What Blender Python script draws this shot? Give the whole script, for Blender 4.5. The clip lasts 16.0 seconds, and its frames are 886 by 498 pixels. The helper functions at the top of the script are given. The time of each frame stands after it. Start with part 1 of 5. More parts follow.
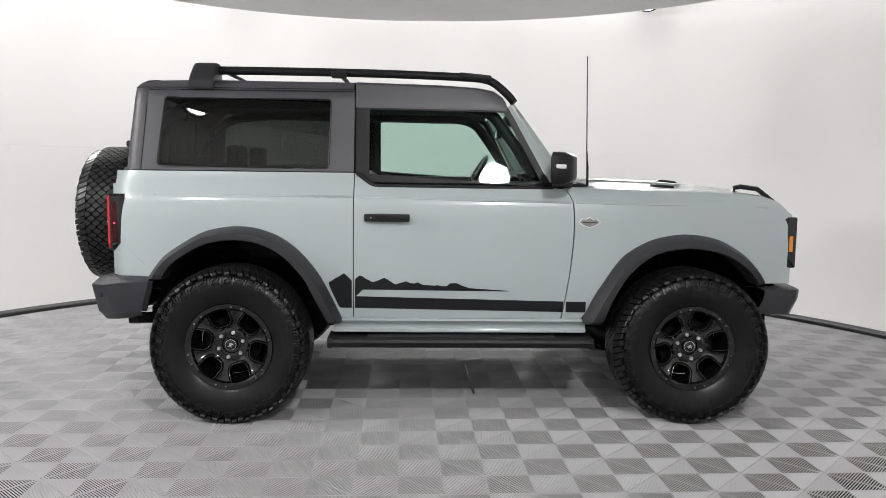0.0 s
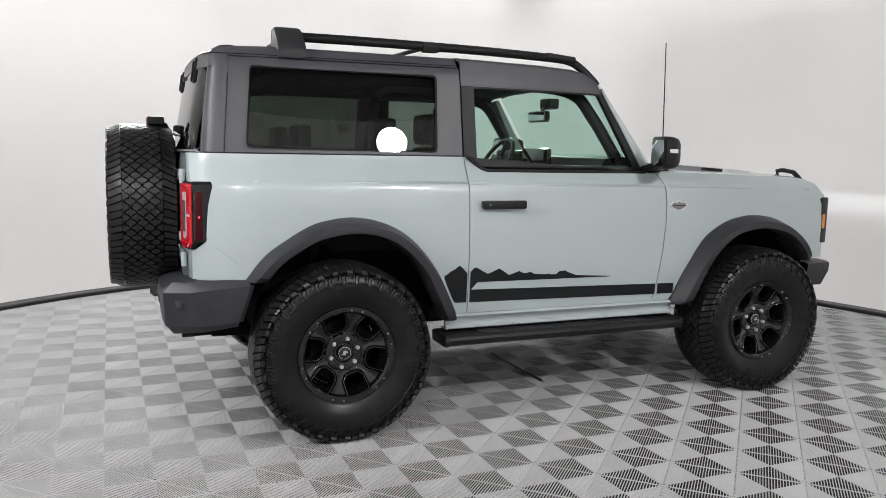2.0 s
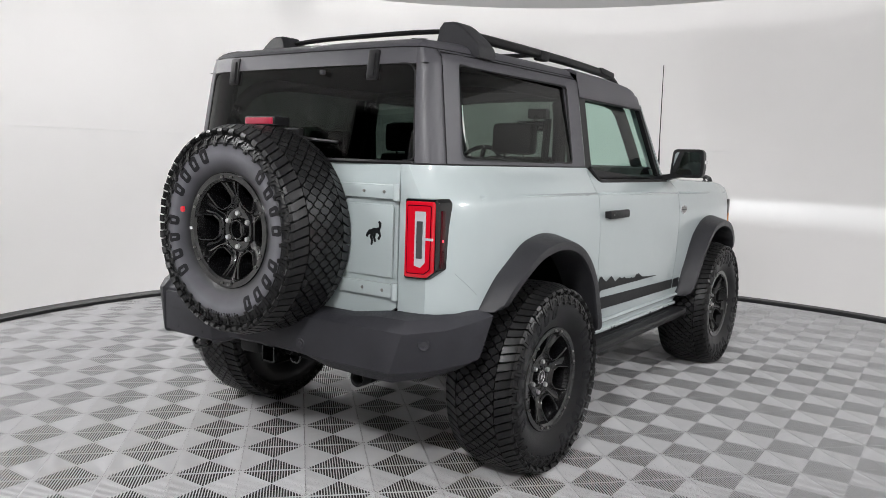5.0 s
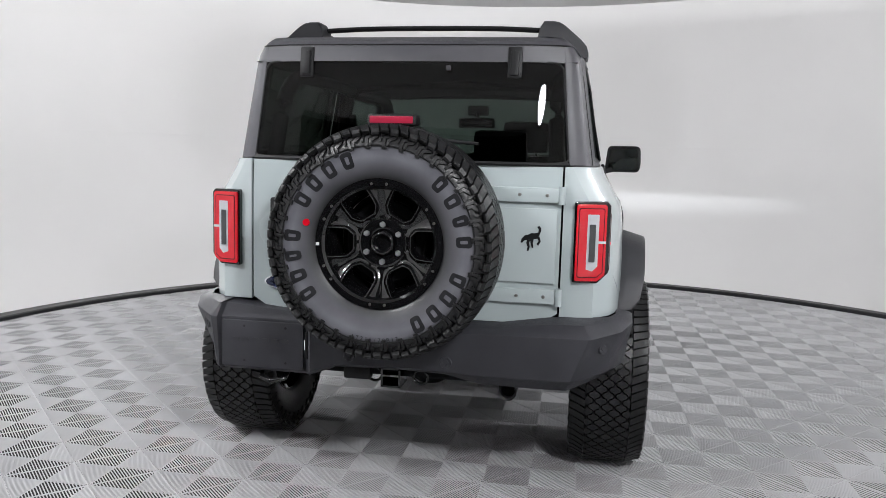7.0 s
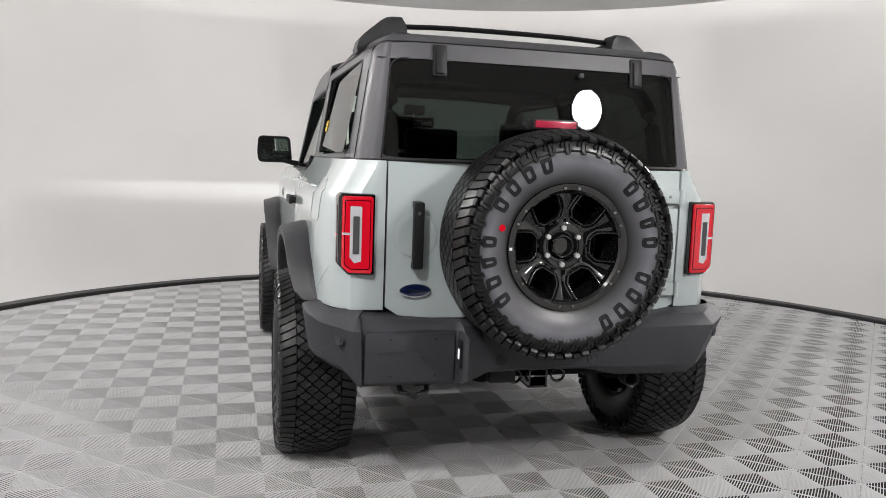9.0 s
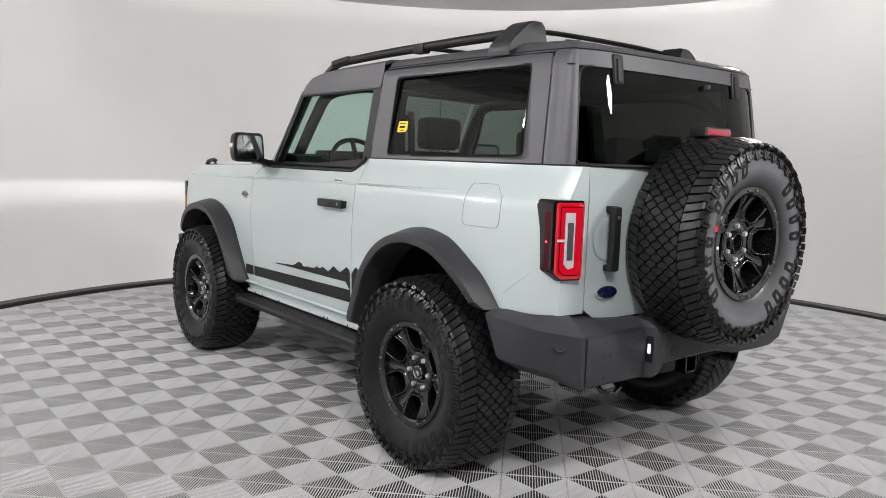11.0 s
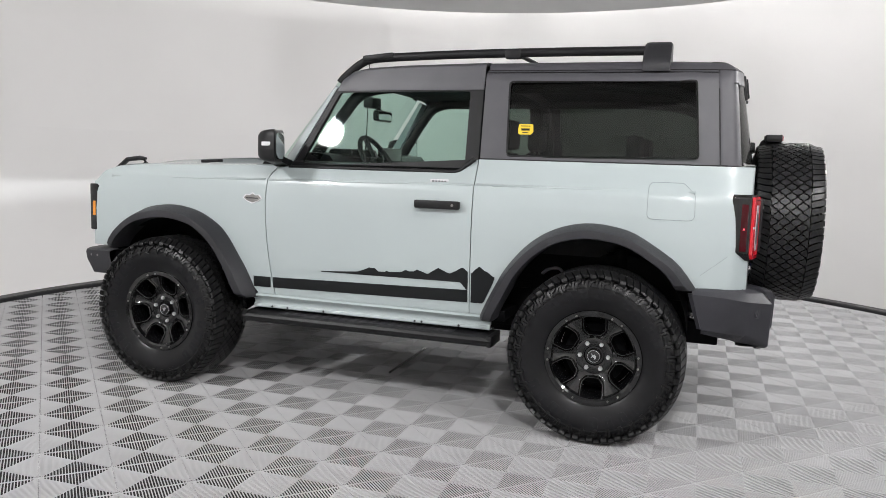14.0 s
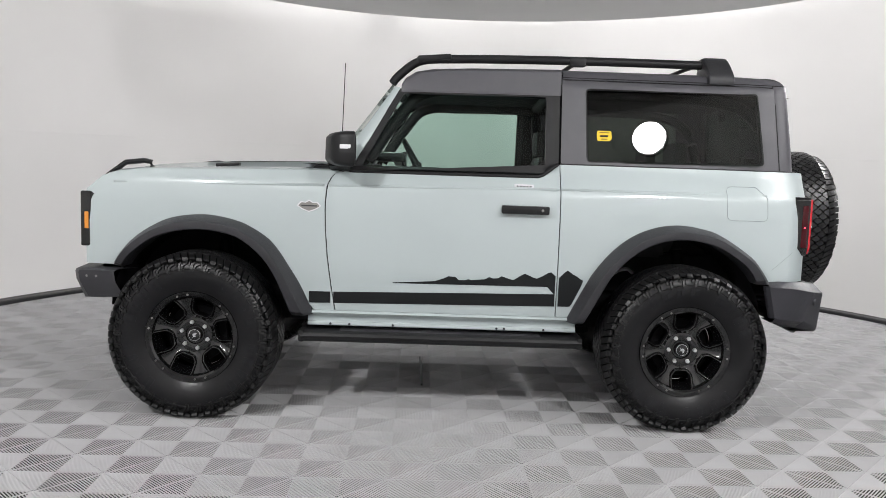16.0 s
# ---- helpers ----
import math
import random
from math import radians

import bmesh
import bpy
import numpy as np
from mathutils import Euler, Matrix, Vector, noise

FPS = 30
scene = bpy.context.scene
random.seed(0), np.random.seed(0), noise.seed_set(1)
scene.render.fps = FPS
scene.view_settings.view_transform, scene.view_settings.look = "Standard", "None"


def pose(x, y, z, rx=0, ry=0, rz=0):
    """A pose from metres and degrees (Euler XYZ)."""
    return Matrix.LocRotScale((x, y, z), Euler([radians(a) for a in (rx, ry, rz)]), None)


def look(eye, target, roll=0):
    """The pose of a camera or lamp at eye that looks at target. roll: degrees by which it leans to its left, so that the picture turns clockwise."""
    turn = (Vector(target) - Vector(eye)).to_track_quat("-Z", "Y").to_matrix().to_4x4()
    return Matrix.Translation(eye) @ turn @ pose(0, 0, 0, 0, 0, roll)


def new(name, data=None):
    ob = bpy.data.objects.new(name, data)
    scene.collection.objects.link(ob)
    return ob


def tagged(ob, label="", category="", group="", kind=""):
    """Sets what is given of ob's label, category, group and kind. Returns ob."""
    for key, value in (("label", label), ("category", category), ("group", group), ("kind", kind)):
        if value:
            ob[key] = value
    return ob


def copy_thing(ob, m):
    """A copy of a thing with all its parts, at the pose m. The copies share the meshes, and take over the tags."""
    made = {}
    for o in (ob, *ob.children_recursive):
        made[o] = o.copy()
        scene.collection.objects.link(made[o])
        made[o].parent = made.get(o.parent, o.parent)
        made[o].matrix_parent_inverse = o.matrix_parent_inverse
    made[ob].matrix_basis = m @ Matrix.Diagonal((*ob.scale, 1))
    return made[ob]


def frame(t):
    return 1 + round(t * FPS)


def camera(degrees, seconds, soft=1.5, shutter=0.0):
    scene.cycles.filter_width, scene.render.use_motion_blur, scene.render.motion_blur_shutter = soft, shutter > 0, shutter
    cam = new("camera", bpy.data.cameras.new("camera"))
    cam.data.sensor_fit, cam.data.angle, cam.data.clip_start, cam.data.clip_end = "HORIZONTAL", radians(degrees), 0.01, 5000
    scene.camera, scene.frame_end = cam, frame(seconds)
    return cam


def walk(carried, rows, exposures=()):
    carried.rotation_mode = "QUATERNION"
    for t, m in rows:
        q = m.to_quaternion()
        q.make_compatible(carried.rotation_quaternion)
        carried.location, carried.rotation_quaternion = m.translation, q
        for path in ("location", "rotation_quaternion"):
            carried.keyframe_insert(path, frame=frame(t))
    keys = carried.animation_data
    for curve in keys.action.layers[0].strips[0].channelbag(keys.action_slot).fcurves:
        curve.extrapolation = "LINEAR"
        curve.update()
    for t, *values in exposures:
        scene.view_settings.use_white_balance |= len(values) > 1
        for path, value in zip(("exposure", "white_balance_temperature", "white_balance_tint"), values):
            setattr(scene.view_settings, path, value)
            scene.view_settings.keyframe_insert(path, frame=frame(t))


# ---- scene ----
cam = camera(59.1, 16.0, 0.85)
PATH = [
    (0, (-0.266, -5.181, 1.429), (-0.195, -3.194, 1.212), 0.7),
    (0.5, (-0.74, -5.083, 1.389), (-0.512, -3.108, 1.173), 1.1),
    (1, (-1.229, -4.946, 1.411), (-0.834, -3.0, 1.177), 1.2),
    (1.5, (-1.72, -4.739, 1.382), (-1.151, -2.838, 1.133), 1.2),
    (2, (-2.233, -4.512, 1.417), (-1.484, -2.676, 1.16), 1.1),
    (2.5, (-2.703, -4.256, 1.422), (-1.781, -2.501, 1.159), 1.0),
    (3, (-3.089, -3.937, 1.426), (-2.009, -2.273, 1.167), 1.1),
    (3.5, (-3.458, -3.662, 1.434), (-2.228, -2.105, 1.18), 1.4),
    (4, (-3.777, -3.322, 1.412), (-2.404, -1.889, 1.165), 1.7),
    (4.2, (-3.905, -3.183, 1.411), (-2.482, -1.798, 1.168), 1.8),
    (6.3, (-4.855, -1.357, 1.404), (-2.975, -0.716, 1.165), 1.7),
    (6.5, (-4.891, -1.169, 1.412), (-2.985, -0.61, 1.174), 1.7),
    (7, (-5.0, -0.726, 1.401), (-3.047, -0.369, 1.165), 1.5),
    (7.5, (-5.065, -0.246, 1.382), (-3.083, -0.119, 1.148), 1.6),
    (8, (-5.093, 0.22, 1.389), (-3.109, 0.13, 1.154), 1.6),
    (8.5, (-5.071, 0.703, 1.393), (-3.108, 0.402, 1.157), 1.9),
    (9, (-4.94, 1.189, 1.385), (-3.019, 0.681, 1.157), 2.1),
    (9.5, (-4.773, 1.683, 1.398), (-2.918, 0.971, 1.173), 2.3),
    (10, (-4.515, 2.128, 1.393), (-2.742, 1.23, 1.167), 2.2),
    (10.2, (-4.416, 2.303, 1.392), (-2.68, 1.336, 1.165), 2.2),
    (12.3, (-3.239, 3.918, 1.386), (-2.039, 2.336, 1.146), 1.3),
    (12.5, (-3.085, 4.039, 1.39), (-1.946, 2.413, 1.15), 1.3),
    (13, (-2.686, 4.337, 1.396), (-1.708, 2.609, 1.154), 1.5),
    (13.5, (-2.241, 4.557, 1.38), (-1.422, 2.748, 1.141), 1.6),
    (14, (-1.779, 4.741, 1.379), (-1.135, 2.862, 1.145), 1.7),
    (14.5, (-1.311, 4.858, 1.36), (-0.831, 2.93, 1.131), 1.7),
    (15, (-0.849, 4.928, 1.377), (-0.544, 2.965, 1.151), 1.7),
    (15.5, (-0.378, 4.978, 1.357), (-0.247, 2.993, 1.146), 1.7),
    (16, (0.074, 4.945, 1.331), (0.037, 2.956, 1.126), 2.0),
]
walk(cam, [(t, look(eye, target, roll)) for t, eye, target, roll in PATH],
     [(0.0, 0.0, 6500, 10), (2.5, 0.0, 6440, 10), (4.2, 0.0, 6490, 10), (6.3, 0.0, 6250, 10), (7.2, 0.0, 6270, 10), (7.8, 0.0, 6380, 10), (8.5, 0.0, 6560, 10), (9.5, 0.0, 6620, 10), (10.2, 0.0, 6600, 10), (12.3, 0.0, 6500, 10), (16.0, 0.0, 6450, 10)])

# ---- world and large lights ----
world = bpy.data.worlds.new("studio_world")
scene.world = world
world.use_nodes = True
world.node_tree.nodes["Background"].inputs[0].default_value = (0.02, 0.02, 0.02, 1)
world.node_tree.nodes["Background"].inputs[1].default_value = 0.2

ROOM = (-0.05, -0.12)       # axis of the round room
STAGE = (-0.33, -0.48)      # axis of the round tiled stage
STAGE_R = 4.36
WALL_R = 5.75
MOAT = -0.55                # floor level round the stage
CEIL = 4.3
DISC = (-0.30, -0.18, 2.92, 3.48)   # hung ceiling disc: x, y, z, radius
LAMP_R, LAMP_Z = 5.4, 3.52


# lit headlamps: their beam ends in a level line on the wall ahead
for y in (-0.66, 0.66):
    beam = bpy.data.lights.new("headlamp_beam", "SPOT")
    beam.energy, beam.spot_size, beam.spot_blend, beam.shadow_soft_size, beam.color = 150.0, radians(84), 1.0, 0.0003, (0.95, 0.98, 1.0)
    ob = new("headlamp_beam", beam)
    ob.matrix_world = look((1.862, y, 1.0066), (5.0, y * 1.5, 0.97)) @ Matrix.Diagonal((1.0, 0.10, 1.0, 1.0))


# ---- small helpers ----
def part(name, bm, mat, parent, label="", smooth=40):
    """One mesh object from a bmesh under a thing or a part."""
    me = bpy.data.meshes.new(name)
    bmesh.ops.recalc_face_normals(bm, faces=bm.faces)
    bm.to_mesh(me)
    bm.free()
    me.materials.append(mat)
    ob = new(name, me)
    if smooth:
        me.shade_smooth()
        if smooth < 180:
            me.set_sharp_from_angle(angle=radians(smooth))
    if parent is not None:
        ob.parent = parent
    if label:
        ob["label"] = label
    return ob


def lerp(a, b, f):
    return a + (b - a) * f


def interp(table, x):
    """Piecewise linear table of (x, y) pairs, in rising x."""
    return float(np.interp(x, [p[0] for p in table], [p[1] for p in table]))


def spline(points, n):
    """Catmull-Rom through points, n steps to a span."""
    p = [Vector(q) for q in points]
    p = [2 * p[0] - p[1], *p, 2 * p[-1] - p[-2]]
    out = []
    for i in range(1, len(p) - 2):
        for k in range(n):
            t = k / n
            a, b, c, d = p[i - 1], p[i], p[i + 1], p[i + 2]
            out.append(0.5 * ((2 * b) + (c - a) * t + (2 * a - 5 * b + 4 * c - d) * t * t + (3 * b - a - 3 * c + d) * t ** 3))
    out.append(p[-2])
    return out


def add_box(bm, centre, size, bevel=0.0, m=None):
    made = bmesh.ops.create_cube(bm, size=1.0)["verts"]
    for v in made:
        v.co = Vector((v.co.x * size[0], v.co.y * size[1], v.co.z * size[2]))
    if bevel:
        edges = list({e for v in made for e in v.link_edges})
        r = bmesh.ops.bevel(bm, geom=edges, offset=bevel, segments=2, affect="EDGES", profile=0.6)
        made = list({v for f in r["faces"] for v in f.verts} | {v for v in made if v.is_valid})
    if m is not None:
        for v in made:
            v.co = m @ v.co
    for v in made:
        v.co += Vector(centre)
    return made


def box(centre, size, bevel=0.0, m=None):
    bm = bmesh.new()
    add_box(bm, centre, size, bevel, m)
    return bm


def add_grid(bm, rows, close_u=False, close_v=False):
    vs = [[bm.verts.new(p) for p in row] for row in rows]
    nu, nv = len(vs), len(vs[0])
    for i in range(nu if close_u else nu - 1):
        for j in range(nv if close_v else nv - 1):
            a, b, c, d = vs[i][j], vs[(i + 1) % nu][j], vs[(i + 1) % nu][(j + 1) % nv], vs[i][(j + 1) % nv]
            if len({a, b, c, d}) == 4:
                bm.faces.new((a, b, c, d))
    return vs


def sheet(rows, depth=None, close_u=False, close_v=False):
    """A surface from rows of points; depth: a vector that gives it a thickness with closed edges."""
    bm = bmesh.new()
    vs = add_grid(bm, rows, close_u, close_v)
    if depth is not None:
        depth = Vector(depth)
        back = [[bm.verts.new(v.co + depth) for v in row] for row in vs]
        nu, nv = len(vs), len(vs[0])
        for i in range(nu if close_u else nu - 1):
            for j in range(nv if close_v else nv - 1):
                bm.faces.new((back[i][j], back[i][(j + 1) % nv], back[(i + 1) % nu][(j + 1) % nv], back[(i + 1) % nu][j]))
        def rim(a, b):
            for k in range(len(a) - 1):
                bm.faces.new((a[k], a[k + 1], b[k + 1], b[k]))
        if not close_u:
            rim(vs[0], back[0])
            rim(vs[-1][::-1], back[-1][::-1])
        if not close_v:
            rim([r[0] for r in vs][::-1], [r[0] for r in back][::-1])
            rim([r[-1] for r in vs], [r[-1] for r in back])
    return bm


def add_lathe(bm, profile, n=64, axis="y", closed=False):
    """Turns a profile of (radius, height) about an axis."""
    rows = []
    for k in range(n):
        a = 2 * math.pi * k / n
        c, s = math.cos(a), math.sin(a)
        rows.append([(r * c, h, r * s) if axis == "y" else (r * c, r * s, h) if axis == "z" else (h, r * c, r * s) for r, h in profile])
    return add_grid(bm, rows, close_u=True, close_v=closed)


def lathe(profile, n=64, axis="y", closed=False, at=(0, 0, 0)):
    bm = bmesh.new()
    add_lathe(bm, profile, n, axis, closed)
    bmesh.ops.remove_doubles(bm, verts=bm.verts, dist=1e-6)
    bmesh.ops.translate(bm, vec=at, verts=bm.verts)
    return bm


def add_tube(bm, points, radius, n=10, flat=1.0):
    """A round bar along points; flat squeezes it along its second normal."""
    pts = [Vector(p) for p in points]
    rows = []
    for i, p in enumerate(pts):
        d = (pts[min(i + 1, len(pts) - 1)] - pts[max(i - 1, 0)]).normalized()
        up = Vector((0, 0, 1)) if abs(d.z) < 0.9 else Vector((1, 0, 0))
        a = d.cross(up).normalized()
        b = a.cross(d).normalized()
        r = radius[i] if isinstance(radius, (list, tuple)) else radius
        rows.append([p + a * r * math.cos(2 * math.pi * k / n) + b * r * flat * math.sin(2 * math.pi * k / n) for k in range(n)])
    vs = add_grid(bm, rows, close_v=True)
    bm.faces.new(vs[0][::-1])
    bm.faces.new(vs[-1])


def tube(points, radius, n=10, flat=1.0):
    bm = bmesh.new()
    add_tube(bm, points, radius, n, flat)
    return bm


def add_prism(bm, poly, place, d0, d1, bevel=0.0):
    """A flat outline given a depth; place(u, v, d) lays it into the world."""
    a = [bm.verts.new(place(u, v, d0)) for u, v in poly]
    b = [bm.verts.new(place(u, v, d1)) for u, v in poly]
    n = len(poly)
    faces = [bm.faces.new(a[::-1]), bm.faces.new(b)]
    faces += [bm.faces.new((a[i], a[(i + 1) % n], b[(i + 1) % n], b[i])) for i in range(n)]
    if bevel:
        bmesh.ops.recalc_face_normals(bm, faces=faces)
        edges = [e for e in faces[1].edges]
        bmesh.ops.bevel(bm, geom=edges, offset=bevel, segments=2, affect="EDGES", profile=0.6)


def prism(poly, place, d0, d1, bevel=0.0):
    bm = bmesh.new()
    add_prism(bm, poly, place, d0, d1, bevel)
    return bm


def rounded(corners, radius, n=5):
    """A polygon of (u, v) corners with rounded corners; radius may be a list."""
    out, m = [], len(corners)
    for i, c in enumerate(corners):
        r = radius[i] if isinstance(radius, (list, tuple)) else radius
        p, a, b = Vector(c), Vector(corners[i - 1]), Vector(corners[(i + 1) % m])
        if r <= 0:
            out.append(tuple(p))
            continue
        da, db = (a - p).normalized(), (b - p).normalized()
        half = math.acos(max(-1, min(1, da.dot(db)))) / 2
        back = min(r / math.tan(half), (a - p).length * 0.49, (b - p).length * 0.49)
        for k in range(n + 1):
            t = k / n
            q = (p + da * back) * (1 - t) ** 2 + p * 2 * t * (1 - t) + (p + db * back) * t * t
            out.append((q.x, q.y))
    return out


# ---- materials ----
def material(name, colour, rough=0.5, metal=0.0, coat=0.0, vary=0.06, scale=6.0, grain=0.0, grain_scale=400.0, spec=0.5, emit=None, strength=0.0, rough_vary=0.08):
    """A plain surface with broad stains, roughness wear and fine relief."""
    mat = bpy.data.materials.new(name)
    mat.use_nodes = True
    nt = mat.node_tree
    b = nt.nodes["Principled BSDF"]
    b.inputs["Roughness"].default_value, b.inputs["Metallic"].default_value = rough, metal
    b.inputs["Coat Weight"].default_value, b.inputs["Coat Roughness"].default_value = coat, 0.04
    b.inputs["Specular IOR Level"].default_value = spec
    b.inputs["Base Color"].default_value = (*colour, 1)
    co = nt.nodes.new("ShaderNodeTexCoord")
    if vary:
        n1 = nt.nodes.new("ShaderNodeTexNoise")
        n1.inputs["Scale"].default_value, n1.inputs["Detail"].default_value = scale, 5
        nt.links.new(co.outputs["Object"], n1.inputs["Vector"])
        ramp = nt.nodes.new("ShaderNodeMapRange")
        ramp.inputs["From Min"].default_value, ramp.inputs["From Max"].default_value = 0.3, 0.7
        ramp.inputs["To Min"].default_value, ramp.inputs["To Max"].default_value = 1 - vary, 1 + vary
        nt.links.new(n1.outputs["Fac"], ramp.inputs["Value"])
        mul = nt.nodes.new("ShaderNodeVectorMath")
        mul.operation = "SCALE"
        mul.inputs[0].default_value = colour
        nt.links.new(ramp.outputs[0], mul.inputs["Scale"])
        nt.links.new(mul.outputs[0], b.inputs["Base Color"])
        if rough_vary:
            rr = nt.nodes.new("ShaderNodeMapRange")
            rr.inputs["From Min"].default_value, rr.inputs["From Max"].default_value = 0.3, 0.7
            rr.inputs["To Min"].default_value, rr.inputs["To Max"].default_value = max(0.02, rough - rough_vary * rough), min(1, rough + rough_vary * rough)
            n2 = nt.nodes.new("ShaderNodeTexNoise")
            n2.inputs["Scale"].default_value, n2.inputs["Detail"].default_value = scale * 7, 4
            nt.links.new(co.outputs["Object"], n2.inputs["Vector"])
            nt.links.new(n2.outputs["Fac"], rr.inputs["Value"])
            nt.links.new(rr.outputs[0], b.inputs["Roughness"])
    if grain:
        n3 = nt.nodes.new("ShaderNodeTexNoise")
        n3.inputs["Scale"].default_value, n3.inputs["Detail"].default_value = grain_scale, 3
        nt.links.new(co.outputs["Object"], n3.inputs["Vector"])
        bump = nt.nodes.new("ShaderNodeBump")
        bump.inputs["Strength"].default_value, bump.inputs["Distance"].default_value = grain, 0.002
        nt.links.new(n3.outputs["Fac"], bump.inputs["Height"])
        nt.links.new(bump.outputs[0], b.inputs["Normal"])
    if emit:
        b.inputs["Emission Color"].default_value = (*emit, 1)
        b.inputs["Emission Strength"].default_value = strength
    return mat


def pane(name, tint, rough=0.0, face_on=0.022):
    """A thin pane: tinted see-through with a glossy face."""
    mat = bpy.data.materials.new(name)
    mat.use_nodes = True
    nt = mat.node_tree
    nt.nodes.remove(nt.nodes["Principled BSDF"])
    clear, gloss = nt.nodes.new("ShaderNodeBsdfTransparent"), nt.nodes.new("ShaderNodeBsdfGlossy")
    clear.inputs[0].default_value = (*tint, 1)
    gloss.inputs["Roughness"].default_value = rough
    face, mix = nt.nodes.new("ShaderNodeLayerWeight"), nt.nodes.new("ShaderNodeMixShader")
    power, scale = nt.nodes.new("ShaderNodeMath"), nt.nodes.new("ShaderNodeMath")
    power.operation, power.inputs[1].default_value = "POWER", 5.0
    scale.operation, scale.inputs[1].default_value, scale.inputs[2].default_value = "MULTIPLY_ADD", 0.9, face_on
    nt.links.new(face.outputs["Facing"], power.inputs[0])
    nt.links.new(power.outputs[0], scale.inputs[0])
    nt.links.new(scale.outputs[0], mix.inputs[0])
    nt.links.new(clear.outputs[0], mix.inputs[1])
    nt.links.new(gloss.outputs[0], mix.inputs[2])
    nt.links.new(mix.outputs[0], nt.nodes["Material Output"].inputs["Surface"])
    return mat


M = {}
M["paint"] = material("grey_paint", (0.42, 0.475, 0.48), 0.32, 0, 1.0, 0.015, 3, 0.02, 900)
M["hardtop"] = material("moulded_grey_plastic", (0.074, 0.072, 0.082), 0.42, 0, 0, 0.06, 8, 0.25, 700)
M["flare"] = material("dark_plastic", (0.030, 0.030, 0.034), 0.44, 0, 0, 0.10, 9, 0.30, 600, spec=0.42)
M["bumper"] = material("bumper_plastic", (0.033, 0.033, 0.039), 0.50, 0, 0, 0.12, 7, 0.30, 600, spec=0.40)
M["black"] = material("black_plastic", (0.014, 0.014, 0.015), 0.42, 0, 0, 0.1, 10, 0.2, 500, spec=0.25)
M["gloss_black"] = material("gloss_black_metal", (0.0045, 0.0045, 0.005), 0.09, 0, 0.6, 0.1, 12, spec=0.45)
M["rubber"] = material("tyre_rubber", (0.012, 0.012, 0.0125), 0.36, 0, 0, 0.22, 14, 0.30, 260, spec=0.36)
M["wall_rubber"] = material("tyre_sidewall_rubber", (0.008, 0.008, 0.009), 0.30, 0, 0, 0.25, 9, 0.15, 260, spec=0.30)
M["chrome"] = material("chrome", (0.75, 0.75, 0.76), 0.12, 1.0, 0, 0.03, 10)
M["nut"] = material("bright_nut_metal", (0.72, 0.72, 0.73), 0.30, 0.85, 0, 0.05, 20)
M["mirror"] = material("mirror_glass", (0.60, 0.63, 0.64), 0.02, 1.0, 0, 0.0)
M["steel"] = material("bare_steel", (0.30, 0.29, 0.28), 0.38, 1.0, 0, 0.15, 20)
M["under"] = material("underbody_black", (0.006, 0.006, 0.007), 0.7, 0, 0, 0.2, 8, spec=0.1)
M["tint"] = pane("privacy_glass", (0.145, 0.17, 0.15), 0.0, 0.032)
M["rear_tint"] = pane("rear_privacy_glass", (0.055, 0.066, 0.06), 0.0, 0.016)
M["clear"] = pane("clear_green_glass", (0.68, 0.82, 0.76))
M["red"] = material("red_lens", (0.42, 0.004, 0.014), 0.12, 0, 0.8, 0.05, 20, spec=0.5, emit=(1.0, 0.004, 0.02), strength=0.15)
M["dark_red"] = material("dark_red_lens", (0.045, 0.001, 0.004), 0.1, 0, 0.2, 0.05, 20, spec=0.25)
M["marker_glow"] = material("lit_side_marker", (0.6, 0.02, 0.03), 0.2, 0, 0, 0.03, 10, emit=(1.0, 0.10, 0.14), strength=1.6)
M["white_lens"] = material("white_lens", (0.46, 0.46, 0.49), 0.2, 0, 0.6, 0.05, 20)
M["clear_lens"] = material("clear_lens", (0.72, 0.72, 0.74), 0.15, 0, 0.6, 0.04, 20)
M["seam"] = material("shaded_seam_sealer", (0.22, 0.25, 0.255), 0.5, 0, 0, 0.05, 10)
M["plate_glow"] = material("lit_plate_lamp", (0.8, 0.8, 0.82), 0.2, 0, 0, 0.03, 10, emit=(0.9, 0.95, 1.0), strength=0.7)
M["amber"] = material("amber_lens", (0.55, 0.20, 0.03), 0.2, 0, 0.4, 0.05, 20, emit=(1.0, 0.40, 0.05), strength=0.15)
M["stop_red"] = material("unlit_red_lens", (0.36, 0.02, 0.05), 0.15, 0, 0.7, 0.05, 20)
M["spare_wall"] = material("sheen_sidewall_rubber", (0.085, 0.085, 0.102), 0.36, 0, 0, 0.22, 7, 0.12, 260)
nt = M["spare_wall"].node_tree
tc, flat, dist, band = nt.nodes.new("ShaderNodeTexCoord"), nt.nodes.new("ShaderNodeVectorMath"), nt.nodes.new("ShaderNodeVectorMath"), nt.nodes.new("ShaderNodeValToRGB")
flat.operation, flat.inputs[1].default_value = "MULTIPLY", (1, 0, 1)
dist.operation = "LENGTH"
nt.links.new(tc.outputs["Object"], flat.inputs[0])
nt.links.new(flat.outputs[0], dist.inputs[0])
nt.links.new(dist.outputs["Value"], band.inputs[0])
